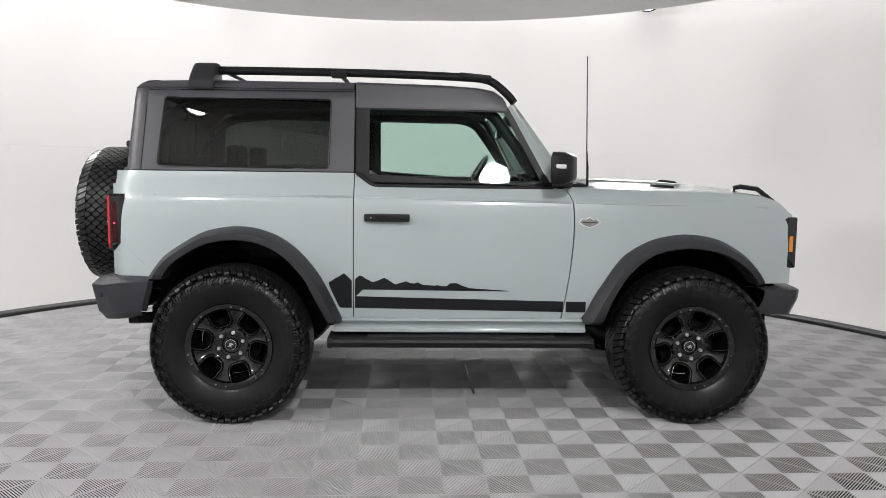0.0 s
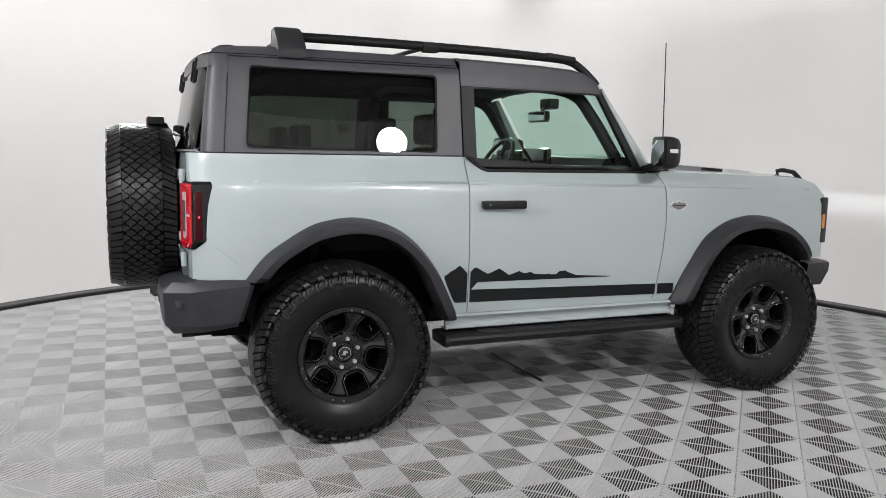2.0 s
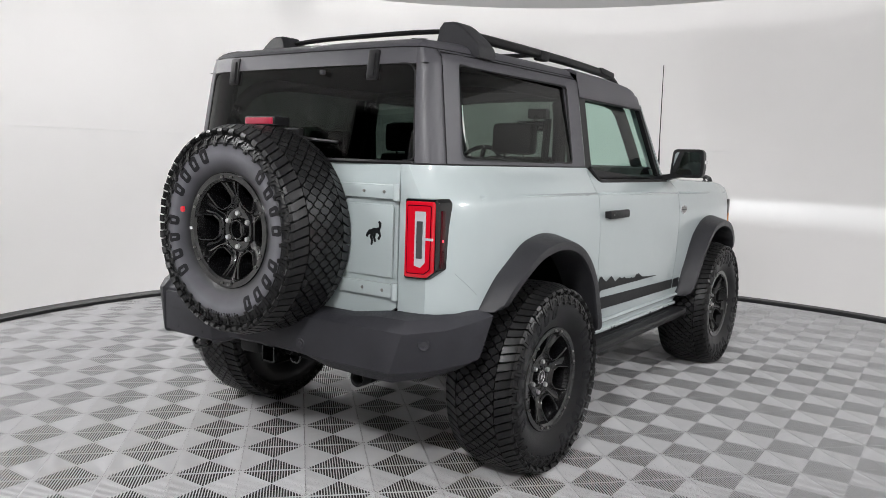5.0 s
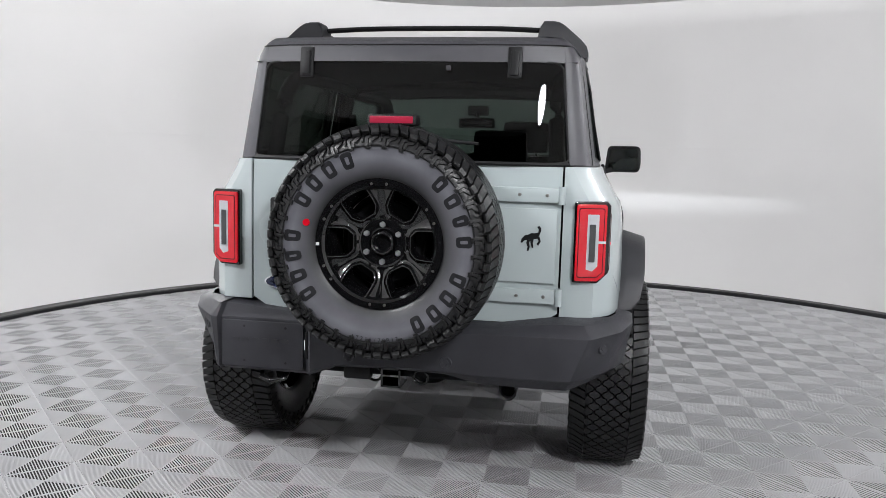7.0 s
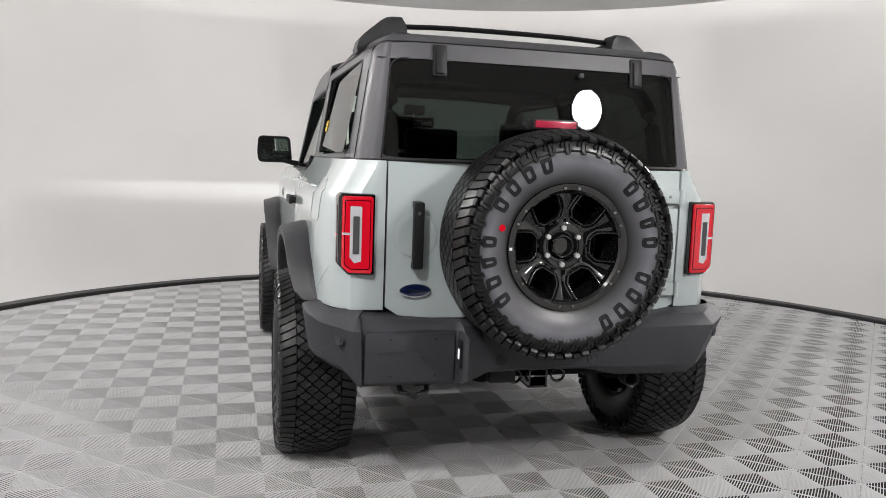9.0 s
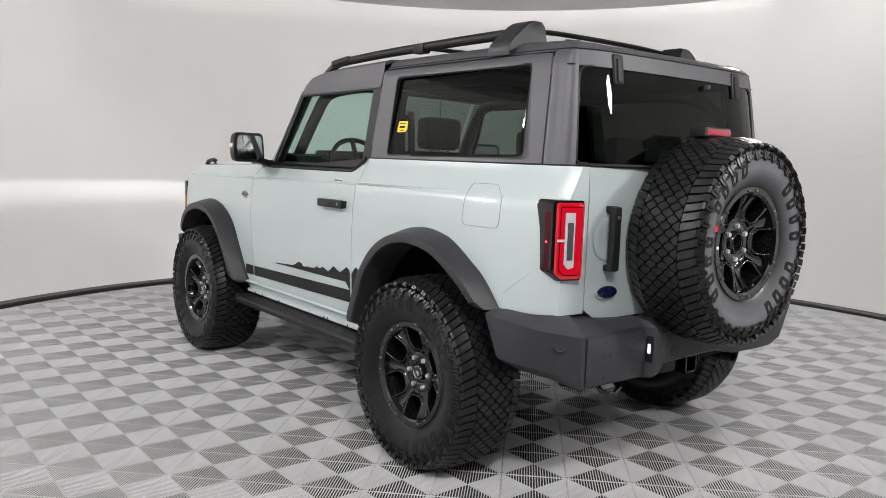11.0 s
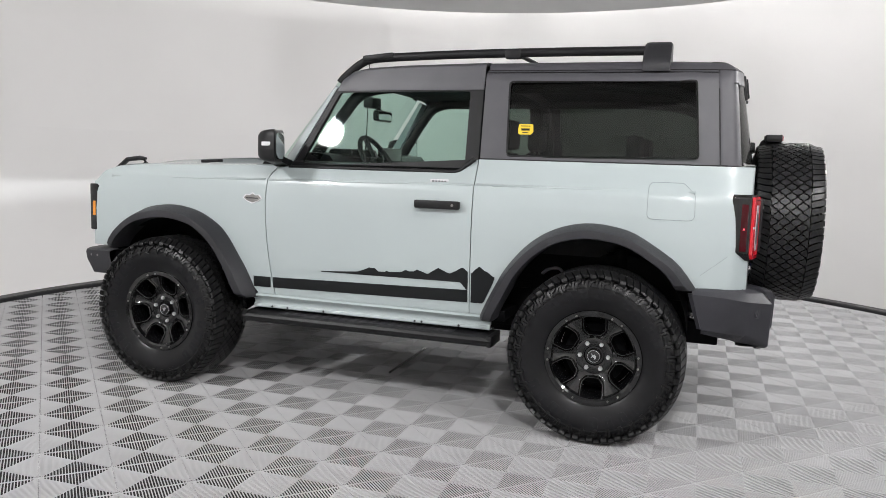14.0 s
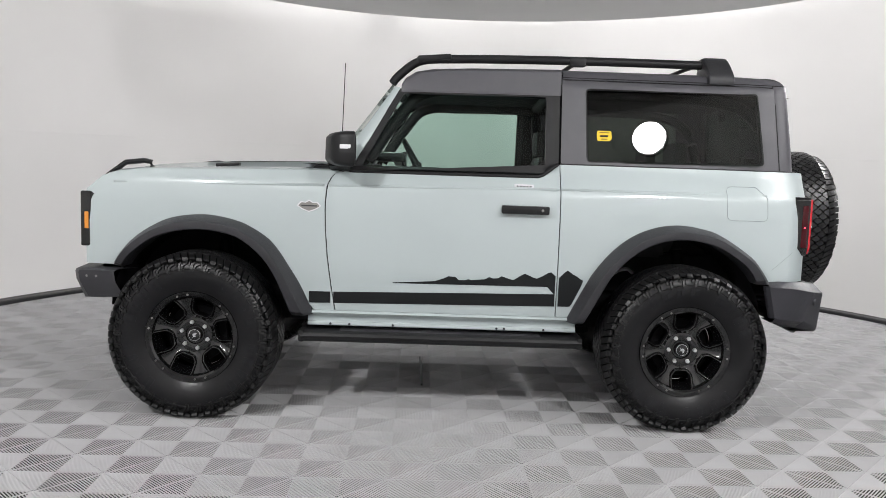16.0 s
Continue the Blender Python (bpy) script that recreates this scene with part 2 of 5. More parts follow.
# lamp sheen on the rubber, painted as a ring clear of bead and shoulder
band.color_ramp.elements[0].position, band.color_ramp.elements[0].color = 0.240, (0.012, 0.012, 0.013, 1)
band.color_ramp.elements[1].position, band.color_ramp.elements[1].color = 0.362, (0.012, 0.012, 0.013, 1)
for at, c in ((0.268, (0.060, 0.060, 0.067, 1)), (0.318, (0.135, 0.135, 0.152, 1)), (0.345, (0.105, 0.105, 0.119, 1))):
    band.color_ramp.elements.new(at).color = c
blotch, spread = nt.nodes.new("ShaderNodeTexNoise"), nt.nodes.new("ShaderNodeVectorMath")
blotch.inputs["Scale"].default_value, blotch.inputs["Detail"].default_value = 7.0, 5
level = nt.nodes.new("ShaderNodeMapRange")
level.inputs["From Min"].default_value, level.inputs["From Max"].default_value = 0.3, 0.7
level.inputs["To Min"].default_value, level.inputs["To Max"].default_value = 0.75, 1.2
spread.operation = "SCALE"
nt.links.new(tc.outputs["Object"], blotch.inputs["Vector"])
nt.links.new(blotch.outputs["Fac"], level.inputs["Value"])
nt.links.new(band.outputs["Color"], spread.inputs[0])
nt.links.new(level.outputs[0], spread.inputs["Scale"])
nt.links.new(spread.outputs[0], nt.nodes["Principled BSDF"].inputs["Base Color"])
M["seat"] = material("black_seat_fabric", (0.020, 0.020, 0.022), 0.8, 0, 0, 0.1, 20, 0.3, 300)
M["trim_grey"] = material("interior_grey", (0.04, 0.041, 0.043), 0.6, 0, 0, 0.1, 12)
M["headliner"] = material("headliner", (0.03, 0.03, 0.03), 0.9, 0, 0, 0.05, 12)
M["decal"] = material("black_vinyl", (0.010, 0.011, 0.012), 0.4, 0, 0, 0.05, 10, spec=0.25)
M["blue"] = material("blue_enamel", (0.004, 0.010, 0.055), 0.15, 0, 0.8, 0.05, 10)
M["yellow"] = material("yellow_card", (0.85, 0.60, 0.03), 0.6, 0, 0, 0.03, 10)
M["letter"] = material("raised_rubber_lettering", (0.016, 0.016, 0.018), 0.5, 0, 0, 0.1, 20, spec=0.15)
M["wall"] = material("white_wall_paint", (0.79, 0.782, 0.775), 0.75, 0, 0, 0.02, 0.8, 0.05, 60)
M["ceiling"] = material("pale_ceiling_board", (0.84, 0.835, 0.83), 0.85, 0, 0, 0.03, 1.0)
M["tile"] = material("grey_floor_tile", (0.565, 0.565, 0.573), 0.58, 0, 0, 0.10, 2.2, 0.12, 180, spec=0.2)
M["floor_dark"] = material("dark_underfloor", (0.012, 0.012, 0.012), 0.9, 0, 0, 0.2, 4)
M["kerb"] = material("black_kerb", (0.012, 0.012, 0.014), 0.5, 0, 0, 0.1, 4)
M["lamp_glow"] = material("lamp_diffuser", (0.9, 0.9, 0.9), 0.5, 0, 0, 0, emit=(1.0, 0.98, 0.95), strength=10.0)


# ---- room ----
GAP = (154.0, 191.0)        # the opening in the wall behind the car, in degrees round the room
GAP_Z = 3.05


def ring_wall(name, radius, z0, z1, thick, mat, n=160):
    """A round wall with an opening cut through it, up to GAP_Z."""
    bm = bmesh.new()

    def arc(d0, d1, low, high, steps, ends):
        rows = []
        for k in range(steps + 1):
            a = radians(lerp(d0, d1, k / steps))
            rows.append([(ROOM[0] + r * math.cos(a), ROOM[1] + r * math.sin(a), z) for r, z in ((radius, low), (radius, high), (radius + thick, high), (radius + thick, low))])
        vs = add_grid(bm, rows, close_v=True)
        if ends:
            bm.faces.new(vs[0])
            bm.faces.new(vs[-1][::-1])

    arc(GAP[1] - 360, GAP[0], z0, z1, n, True)
    arc(GAP[0], GAP[1], GAP_Z, z1, 16, False)
    return tagged(part(name, bm, mat, None, smooth=30), "smooth white curved studio wall with a dark opening", "wall", kind="structure")


wall = ring_wall("wall_round", WALL_R, MOAT - 0.1, CEIL, 0.15, M["wall"])
rows = []
for k in range(121):
    a = radians(lerp(GAP[1] - 360, GAP[0], k / 120))
    rows.append([(ROOM[0] + r * math.cos(a), ROOM[1] + r * math.sin(a), z) for r, z in ((WALL_R + 0.004, 1.577), (WALL_R - 0.003, 1.578), (WALL_R - 0.003, 1.584), (WALL_R + 0.004, 1.585))])
part("trim", sheet(rows), M["wall"], wall)
# the space behind the opening: its darkness is put into near-black walls
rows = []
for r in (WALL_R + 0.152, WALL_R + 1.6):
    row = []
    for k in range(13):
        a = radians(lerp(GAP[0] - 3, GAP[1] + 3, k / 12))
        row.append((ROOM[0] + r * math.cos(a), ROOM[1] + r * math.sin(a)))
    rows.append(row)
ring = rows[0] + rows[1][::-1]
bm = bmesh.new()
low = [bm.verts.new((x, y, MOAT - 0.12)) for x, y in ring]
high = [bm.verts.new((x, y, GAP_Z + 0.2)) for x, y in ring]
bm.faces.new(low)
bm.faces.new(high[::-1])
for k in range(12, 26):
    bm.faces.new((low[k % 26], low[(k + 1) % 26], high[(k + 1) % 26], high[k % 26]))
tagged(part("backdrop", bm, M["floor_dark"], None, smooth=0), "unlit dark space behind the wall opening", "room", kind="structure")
bm = lathe([(0.0, MOAT), (WALL_R + 0.1, MOAT), (WALL_R + 0.1, MOAT - 0.12), (0.0, MOAT - 0.12)], 128, "z", False, (*ROOM, 0))
tagged(part("ground", bm, M["ceiling"], None), "plain grey concrete floor round the stage", "floor", kind="structure")
bm = lathe([(0.0, CEIL), (WALL_R + 0.15, CEIL), (WALL_R + 0.15, CEIL + 0.15), (0.0, CEIL + 0.15)], 128, "z", False, (*ROOM, 0))
tagged(part("ceiling", bm, M["wall"], None), "plain white ceiling over the round room", "ceiling", kind="structure")
dx, dy, dz, dr = DISC
# unseen upper rim is made tall to keep lamp light off the wall
bm = lathe([(0.0, dz), (dr - 0.02, dz), (dr, dz + 0.02), (dr, dz + 0.40), (0.0, dz + 0.42)], 160, "z", False, (dx, dy, 0))
tagged(part("ceiling_disc", bm, M["ceiling"], None, smooth=30), "large round grey ceiling panel hung above the stage", "ceiling", kind="structure")

stage = part("floor", lathe([(0.0, -0.02), (STAGE_R + 0.12, -0.02), (STAGE_R + 0.12, MOAT), (0.0, MOAT)], 160, "z", False, (*STAGE, 0)), M["floor_dark"], None)
tagged(stage, "round stage floor of ribbed grey plastic tiles", "floor", kind="structure")
bm = lathe([(STAGE_R, -0.02), (STAGE_R, 0.028), (STAGE_R + 0.010, 0.036), (STAGE_R + 0.13, 0.036), (STAGE_R + 0.13, -0.3)], 200, "z", True, (*STAGE, 0))
tagged(part("baseboard", bm, M["kerb"], None, smooth=30), "narrow black edge strip round the tiled floor", "edge strip", kind="structure")


def studio_lamp():
    thing = tagged(new("studio_lamp"), "round white studio lamp with a black rim", "lamp", "lamps round the room")
    part("housing", lathe([(0.0, 0.12), (0.15, 0.12), (0.19, 0.06), (0.203, -0.01), (0.200, -0.03), (0.188, -0.03), (0.185, -0.006), (0.0, -0.006)], 40, "z"), M["black"], thing)
    part("diffuser", lathe([(0.0, -0.016), (0.15, -0.014), (0.184, -0.008)], 40, "z"), M["lamp_glow"], thing)
    part("bracket", tube([(0, 0, 0.11), (0, 0.0, 0.42), (0, 0.3, 0.75)], 0.02, 10), M["black"], thing)
    return thing


lamp = studio_lamp()
lamps = [lamp]
# lamps at -120 and 150 are added fill, kept out of the reflections
LAMPS = [(-160, 3.05, 98), (-120, 3.95, 58), (-82, LAMP_Z, 104), (61, LAMP_Z, 130), (115, LAMP_Z, 84), (150, 3.95, 116)]
for k, (az, high, watts) in enumerate(LAMPS):
    a = radians(az)
    eye = Vector((ROOM[0] + LAMP_R * math.cos(a), ROOM[1] + LAMP_R * math.sin(a), high))
    m = look(eye, (0, 0, min(2.7, high - 0.6)))
    if k == 0:
        lamp.matrix_basis = m
    else:
        copy_thing(lamp, m)
    light = bpy.data.lights.new("lamp_light", "AREA")
    light.shape, light.size, light.energy, light.color = "DISK", 0.36, watts, (1.0, 0.99, 0.985)
    ob = new("lamp_light", light)
    ob.matrix_world = m @ Matrix.Translation((0, 0, -0.06))

# ---- the car ----
car = tagged(new("off_road_car"), "light grey two-door off-road car with a dark hardtop", "car")

SIDE = [(0.44, 0.842), (0.52, 0.862), (0.62, 0.876), (0.80, 0.885), (1.00, 0.886), (1.13, 0.880), (1.205, 0.871), (1.232, 0.866), (1.246, 0.853), (1.30, 0.823), (1.345, 0.797), (1.38, 0.785)]


def taper(x):
    front = max(0.0, x - 1.15)
    back = interp([(-1.955, 0.122), (-1.93, 0.096), (-1.90, 0.069), (-1.86, 0.046), (-1.80, 0.028), (-1.75, 0.0175), (-1.65, 0.0044), (-1.55, 0.0)], max(-1.955, x)) if x < -1.55 else 0.0
    return back + 0.040 * (front / 0.70) ** 2.2


def side_y(x, z):
    """Half width of the painted body."""
    return interp(SIDE, z) - taper(x)


def top_y(x, z):
    """Half width of the hardtop."""
    y = 0.783 - 0.165 * (z - 1.375) - 0.02 * max(0.0, (-x - 0.7)) / 1.1
    if z > 1.80:
        y -= 1.6 * (z - 1.80) ** 2 * 10
    return y - 0.8 * taper(x)


REAR_ARCH = [(-1.72, 0.79), (-1.66, 0.875), (-1.58, 0.944), (-1.44, 1.026), (-1.33, 1.055), (-1.226, 1.064), (-1.12, 1.052), (-1.015, 1.012), (-0.864, 0.89), (-0.757, 0.735), (-0.681, 0.585), (-0.66, 0.545)]
FRONT_ARCH = [(0.65, 0.52), (0.692, 0.598), (0.795, 0.789), (0.90, 0.921), (1.053, 1.007), (1.15, 1.033), (1.241, 1.040), (1.34, 1.031), (1.431, 1.011), (1.595, 0.912), (1.704, 0.792)]


def bottom_rear(x):
    if x < -1.72:
        return 0.79
    return max(0.568, interp(REAR_ARCH, x)) if x < -0.665 else 0.568


def bottom_front(x):
    return 0.568 if x < 0.65 else (max(0.568, interp(FRONT_ARCH, x)) if x < 1.704 else 0.775)


def fender_top(x):
    return interp([(0.55, 1.300), (0.72, 1.300), (1.23, 1.287), (1.57, 1.278), (1.70, 1.262), (1.78, 1.235), (1.86, 1.165)], x)


def panel(x0, x1, low, high, nx, nz, left=None, right=None, yfun=side_y):
    """Rows of a body side panel between x0 and x1; left and right bend its ends by height."""
    rows = []
    for i in range(nx + 1):
        f = i / nx
        xn = lerp(x0, x1, f)
        b, t = low(xn), high(xn)
        levels = sorted({lerp(b, t, j / nz) for j in range(nz + 1)})
        row = []
        for z in levels:
            x = xn + (1 - f) * (left(z) if left else 0) + f * (right(z) if right else 0)
            row.append((x, z))
        rows.append(row)
    return rows


def side_sheet(rows, s, thick=0.02, yfun=side_y):
    return sheet([[(x, s * yfun(x, z), z) for x, z in row] for row in rows], (0, -s * thick, 0))


DOOR_FRONT = [(0.54, 0.549), (0.70, 0.577), (0.85, 0.598), (1.0, 0.611), (1.12, 0.615), (1.22, 0.608), (1.255, 0.596), (1.285, 0.572), (1.30, 0.56)]

for s in (-1, 1):
    # rear quarter panel, door, front fender
    rows = panel(-1.955, -0.610, bottom_rear, lambda x: 1.372, 64, 22)
    part("quarter_panel", side_sheet(rows, s), M["paint"], car, "light grey painted rear quarter panel")
    door = part("door", side_sheet(panel(-0.605, 0.56, lambda x: 0.568, lambda x: interp([(-0.61, 1.372), (-0.590, 1.365), (-0.50, 1.298), (0.56, 1.296)], x), 34, 22,
                right=lambda z: interp(DOOR_FRONT, z) - 0.56), s), M["paint"], car, "light grey painted door with a black mountain stripe")
    part("front_fender", side_sheet(panel(0.5655, 1.865, bottom_front, fender_top, 60, 18, left=lambda z: interp(DOOR_FRONT, z) - 0.56), s), M["paint"], car, "light grey painted front fender")
    # rocker under the door
    profile = ((0.840, 0.567), (0.872, 0.566), (0.882, 0.562), (0.886, 0.556), (0.882, 0.550), (0.868, 0.544), (0.856, 0.532), (0.850, 0.516), (0.852, 0.508), (0.862, 0.504), (0.864, 0.500), (0.863, 0.488), (0.858, 0.484), (0.80, 0.486))
    rows = [[(x, s * y, z) for x in (-0.72, -0.3, 0.2, 0.70)] for y, z in profile]
    part("rocker_panel", sheet(rows, (0, -s * 0.02, 0)), M["paint"], car)
    # wheel arch flares
    for name, outer, inner in (("rear", [(-1.735, 0.785), (-1.66, 0.885), (-1.59, 0.945), (-1.44, 1.036), (-1.33, 1.067), (-1.226, 1.077), (-1.12, 1.063), (-1.015, 1.024), (-0.93, 0.967), (-0.864, 0.902), (-0.80, 0.82), (-0.757, 0.745), (-0.681, 0.59), (-0.667, 0.545)],
                                [(-1.64, 0.785), (-1.60, 0.845), (-1.55, 0.893), (-1.43, 0.967), (-1.33, 0.997), (-1.226, 1.007), (-1.13, 0.994), (-1.046, 0.963), (-0.98, 0.919), (-0.925, 0.867), (-0.87, 0.80), (-0.825, 0.714), (-0.762, 0.59), (-0.745, 0.545)]),
                               ("front", [(0.668, 0.545), (0.692, 0.598), (0.74, 0.70), (0.795, 0.789), (0.845, 0.866), (0.90, 0.931), (0.97, 0.98), (1.053, 1.020), (1.15, 1.044), (1.241, 1.053), (1.34, 1.045), (1.431, 1.023), (1.52, 0.978), (1.60, 0.922), (1.66, 0.86), (1.712, 0.79)],
                                [(0.775, 0.545), (0.80, 0.612), (0.83, 0.69), (0.862, 0.758), (0.895, 0.813), (0.934, 0.861), (0.99, 0.91), (1.056, 0.950), (1.15, 0.973), (1.244, 0.981), (1.34, 0.971), (1.435, 0.947), (1.505, 0.912), (1.566, 0.866), (1.615, 0.82), (1.65, 0.77)])):
        o2 = spline([(x, 0, z) for x, z in outer], 3)
        i2 = spline([(x, 0, z) for x, z in inner], 3)
        rows = []
        for k, (po, pi_) in enumerate(zip(o2, i2)):
            f = k / (len(o2) - 1)
            swell = math.sin(math.pi * min(1, max(0, f))) ** 0.35 if 0 < f < 1 else 0.0
            yb = side_y(po.x, po.z) - 0.012
            lip = lerp(0.93, 1.0, swell)
            row = [(po.x, s * yb, po.z)]
            for g, yy in ((0.0, lerp(yb, lip, 0.24)), (0.05, lerp(yb, lip, 0.34)), (0.36, lerp(yb, lip, 0.93)), (0.42, lip - 0.001), (0.48, lip), (0.94, lip - 0.004), (1.0, lip - 0.014), (1.0, yb - 0.06)):
                q = po.lerp(pi_, g)
                row.append((q.x, s * yy, q.z))
            rows.append(row)
        part("wheel_arch_flare", sheet(rows), M["flare"], car, "dark grey plastic wheel arch flare", 22)
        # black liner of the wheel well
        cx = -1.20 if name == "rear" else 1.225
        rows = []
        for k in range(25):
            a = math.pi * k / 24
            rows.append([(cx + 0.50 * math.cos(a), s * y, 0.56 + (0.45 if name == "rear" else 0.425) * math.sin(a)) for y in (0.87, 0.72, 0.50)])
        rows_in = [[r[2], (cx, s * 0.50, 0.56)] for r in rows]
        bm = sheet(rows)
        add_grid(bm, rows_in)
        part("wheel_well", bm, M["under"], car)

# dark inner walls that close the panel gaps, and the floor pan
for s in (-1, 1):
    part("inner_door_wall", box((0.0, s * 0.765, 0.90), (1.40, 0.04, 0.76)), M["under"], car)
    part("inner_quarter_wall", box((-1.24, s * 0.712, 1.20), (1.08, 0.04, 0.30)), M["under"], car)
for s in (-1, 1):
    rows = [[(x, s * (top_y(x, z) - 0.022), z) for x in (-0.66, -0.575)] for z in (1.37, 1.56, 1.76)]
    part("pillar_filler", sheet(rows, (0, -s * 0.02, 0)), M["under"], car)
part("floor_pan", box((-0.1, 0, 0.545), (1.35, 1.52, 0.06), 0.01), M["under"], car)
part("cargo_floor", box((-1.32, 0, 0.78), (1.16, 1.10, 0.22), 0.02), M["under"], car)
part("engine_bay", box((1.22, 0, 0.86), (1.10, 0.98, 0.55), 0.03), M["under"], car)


# hardtop: side frames with windows, corners, roof
def ring_sheet(outer, inner, lay, depth):
    bm = bmesh.new()
    n = len(outer)
    rows = [[lay(*outer[k]), lay(*lerp_uv(outer[k], inner[k], 0.5)), lay(*inner[k])] for k in range(n)]
    d = Vector(depth)
    rows = [r + [tuple(Vector(r[-1]) + d)] for r in rows]
    add_grid(bm, rows, close_u=True)
    return bm


def lerp_uv(a, b, f):
    return (lerp(a[0], b[0], f), lerp(a[1], b[1], f))


def window_frame(outer, inner, lay, depth, corner_outer, corner_inner):
    """A panel with a window: each side of the outline runs to the same side of the opening."""
    def sides(corners, radius, n):
        poly = rounded(corners, radius, 6)
        per = len(poly) // len(corners)
        cuts = [poly[k * per + per // 2] for k in range(len(corners))]
        out = []
        for k in range(len(corners)):
            a, b = k * per + per // 2, (k + 1) * per + per // 2
            seg = [Vector(poly[j % len(poly)]) for j in range(a, b + 1)]
            ln = [0.0]
            for p, q in zip(seg, seg[1:]):
                ln.append(ln[-1] + (q - p).length)
            for m in range(n):
                w = ln[-1] * m / n
                j = max(i for i in range(len(ln)) if ln[i] <= w + 1e-9)
                j = min(j, len(seg) - 2)
                q = seg[j].lerp(seg[j + 1], (w - ln[j]) / max(1e-9, ln[j + 1] - ln[j]))
                out.append((q.x, q.y))
        return out
    return ring_sheet(sides(outer, corner_outer, 18), sides(inner, corner_inner, 18), lay, depth)


def rear_x(y, z):
    """The bowed rear face of the hardtop."""
    return lerp(-1.976, -1.895, (z - 1.378) / 0.46) + 0.018 * (y / 0.6) ** 2 + 0.020 * (y / 0.6) ** 12


QW = [(-1.700, 1.408), (-0.752, 1.392), (-0.740, 1.778), (-1.668, 1.783)]
ROOF_SIDE = 1.838
for s in (-1, 1):
    lay = lambda x, z, s=s: (x, s * top_y(x, z), z)
    bm = window_frame([(-1.80, 1.378), (-0.612, 1.378), (-0.612, ROOF_SIDE), (-1.765, ROOF_SIDE)], QW, lay, (0, -s * 0.03, 0), 0.004, 0.024)
    frame_ob = part("hardtop_side", bm, M["hardtop"], car, "dark grey moulded hardtop side")
    glass = [(x, s * (0.774 - 0.21 * (z - 1.40)), z) for x, z in rounded([(-1.706, 1.402), (-0.746, 1.386), (-0.734, 1.784), (-1.673, 1.789)], 0.024, 6)]
    bm = bmesh.new()
    bm.faces.new([bm.verts.new(p) for p in glass])
    part("quarter_window", bm, M["tint"], frame_ob, "dark tinted quarter window", 0)
    bm = bmesh.new()
    ring = rounded(QW, 0.024, 6)
    add_tube(bm, [(x, s * (top_y(x, z) - 0.004), z) for x, z in ring + ring[:1]], 0.006, 6)
    part("window_seal", bm, M["black"], frame_ob)
    part("hardtop_seam", tube([(x, s * (top_y(x, ROOF_SIDE - 0.012) + 0.001), ROOF_SIDE - 0.012) for x in (-1.765, -1.5, -1.0, -0.615)], 0.003, 6), M["black"], frame_ob)
    part("hardtop_seam", tube([(lerp(-1.802, -1.768, f), s * (top_y(lerp(-1.802, -1.768, f), lerp(1.38, ROOF_SIDE, f)) + 0.0005), lerp(1.38, ROOF_SIDE, f)) for f in (0, 0.25, 0.5, 0.75, 1)], 0.003, 6), M["black"], frame_ob)
    # rear corner
    rows = []
    for j in range(13):
        z = lerp(1.378, ROOF_SIDE, j / 12)
        x0 = lerp(-1.804, -1.769, j / 12)
        y0, y1 = top_y(x0, z), lerp(0.652, 0.612, j / 12)
        xr = rear_x(y1, z)
        row = [(x0, s * y0, z)]
        for k in range(1, 11):
            a = math.pi / 2 * k / 10
            px = lerp(x0, xr, math.sin(a) ** 0.95)
            py = lerp(y1, y0, math.cos(a) ** 0.85 if k < 10 else 0.0)
            row.append((px, s * py, z))
        rows.append(row)
    part("hardtop_corner", sheet(rows, (0.02, -s * 0.015, 0)), M["hardtop"], car)

# roof: rear hardtop roof and front roof panel
ROOF = [(-1.925, 1.800), (-1.905, 1.832), (-1.87, 1.862), (-1.80, 1.883), (-1.53, 1.892), (-0.61, 1.888), (-0.13, 1.878), (0.08, 1.866), (0.17, 1.850), (0.225, 1.815), (0.245, 1.785)]


def roof_outline():
    """Half of the rear roof's edge, from the joint at the front round the corner to the middle of the back."""
    out = [(x, top_y(x, ROOF_SIDE)) for x in (-0.618, -0.9, -1.2, -1.45, -1.6, -1.7, -1.769)]
    y0, y1 = top_y(-1.769, ROOF_SIDE), 0.612
    xr = rear_x(y1, ROOF_SIDE)
    for k in range(1, 11):
        a = math.pi / 2 * k / 10
        out.append((lerp(-1.769, xr, math.sin(a) ** 0.95), lerp(y1, y0, math.cos(a) ** 0.85 if k < 10 else 0.0)))
    return out + [(rear_x(y, ROOF_SIDE), y) for y in (0.55, 0.45, 0.3, 0.15, 0.0)]


edge = roof_outline()
edge = edge + [(x, -y) for x, y in edge[-2::-1]]
rows = []
for k, (x, y) in enumerate(edge):
    p, q = edge[max(0, k - 1)], edge[min(len(edge) - 1, k + 1)]
    d = Vector((q[0] - p[0], q[1] - p[1])).normalized()
    inward = Vector((-d.y, d.x)) if 0 < k < len(edge) - 1 else Vector((0, -math.copysign(1, y)))
    if inward.dot(Vector((-1.0 - x, -y))) < 0:
        inward = -inward
    row = [(x, y, ROOF_SIDE - 0.022), (x, y, ROOF_SIDE - 0.001)]
    for inset, f in ((0.004, 0.12), (0.014, 0.45), (0.030, 0.70), (0.060, 0.90), (0.105, 1.0)):
        px, py = x + inward.x * inset, y + inward.y * inset
        zt = max(interp(ROOF, px), 1.868)
        row.append((px, py, lerp(ROOF_SIDE, zt, f)))
    row.append((max(-1.55, min(px, -0.618)), py * 0.45, zt + 0.012))
    rows.append(row)
bm = sheet(rows)
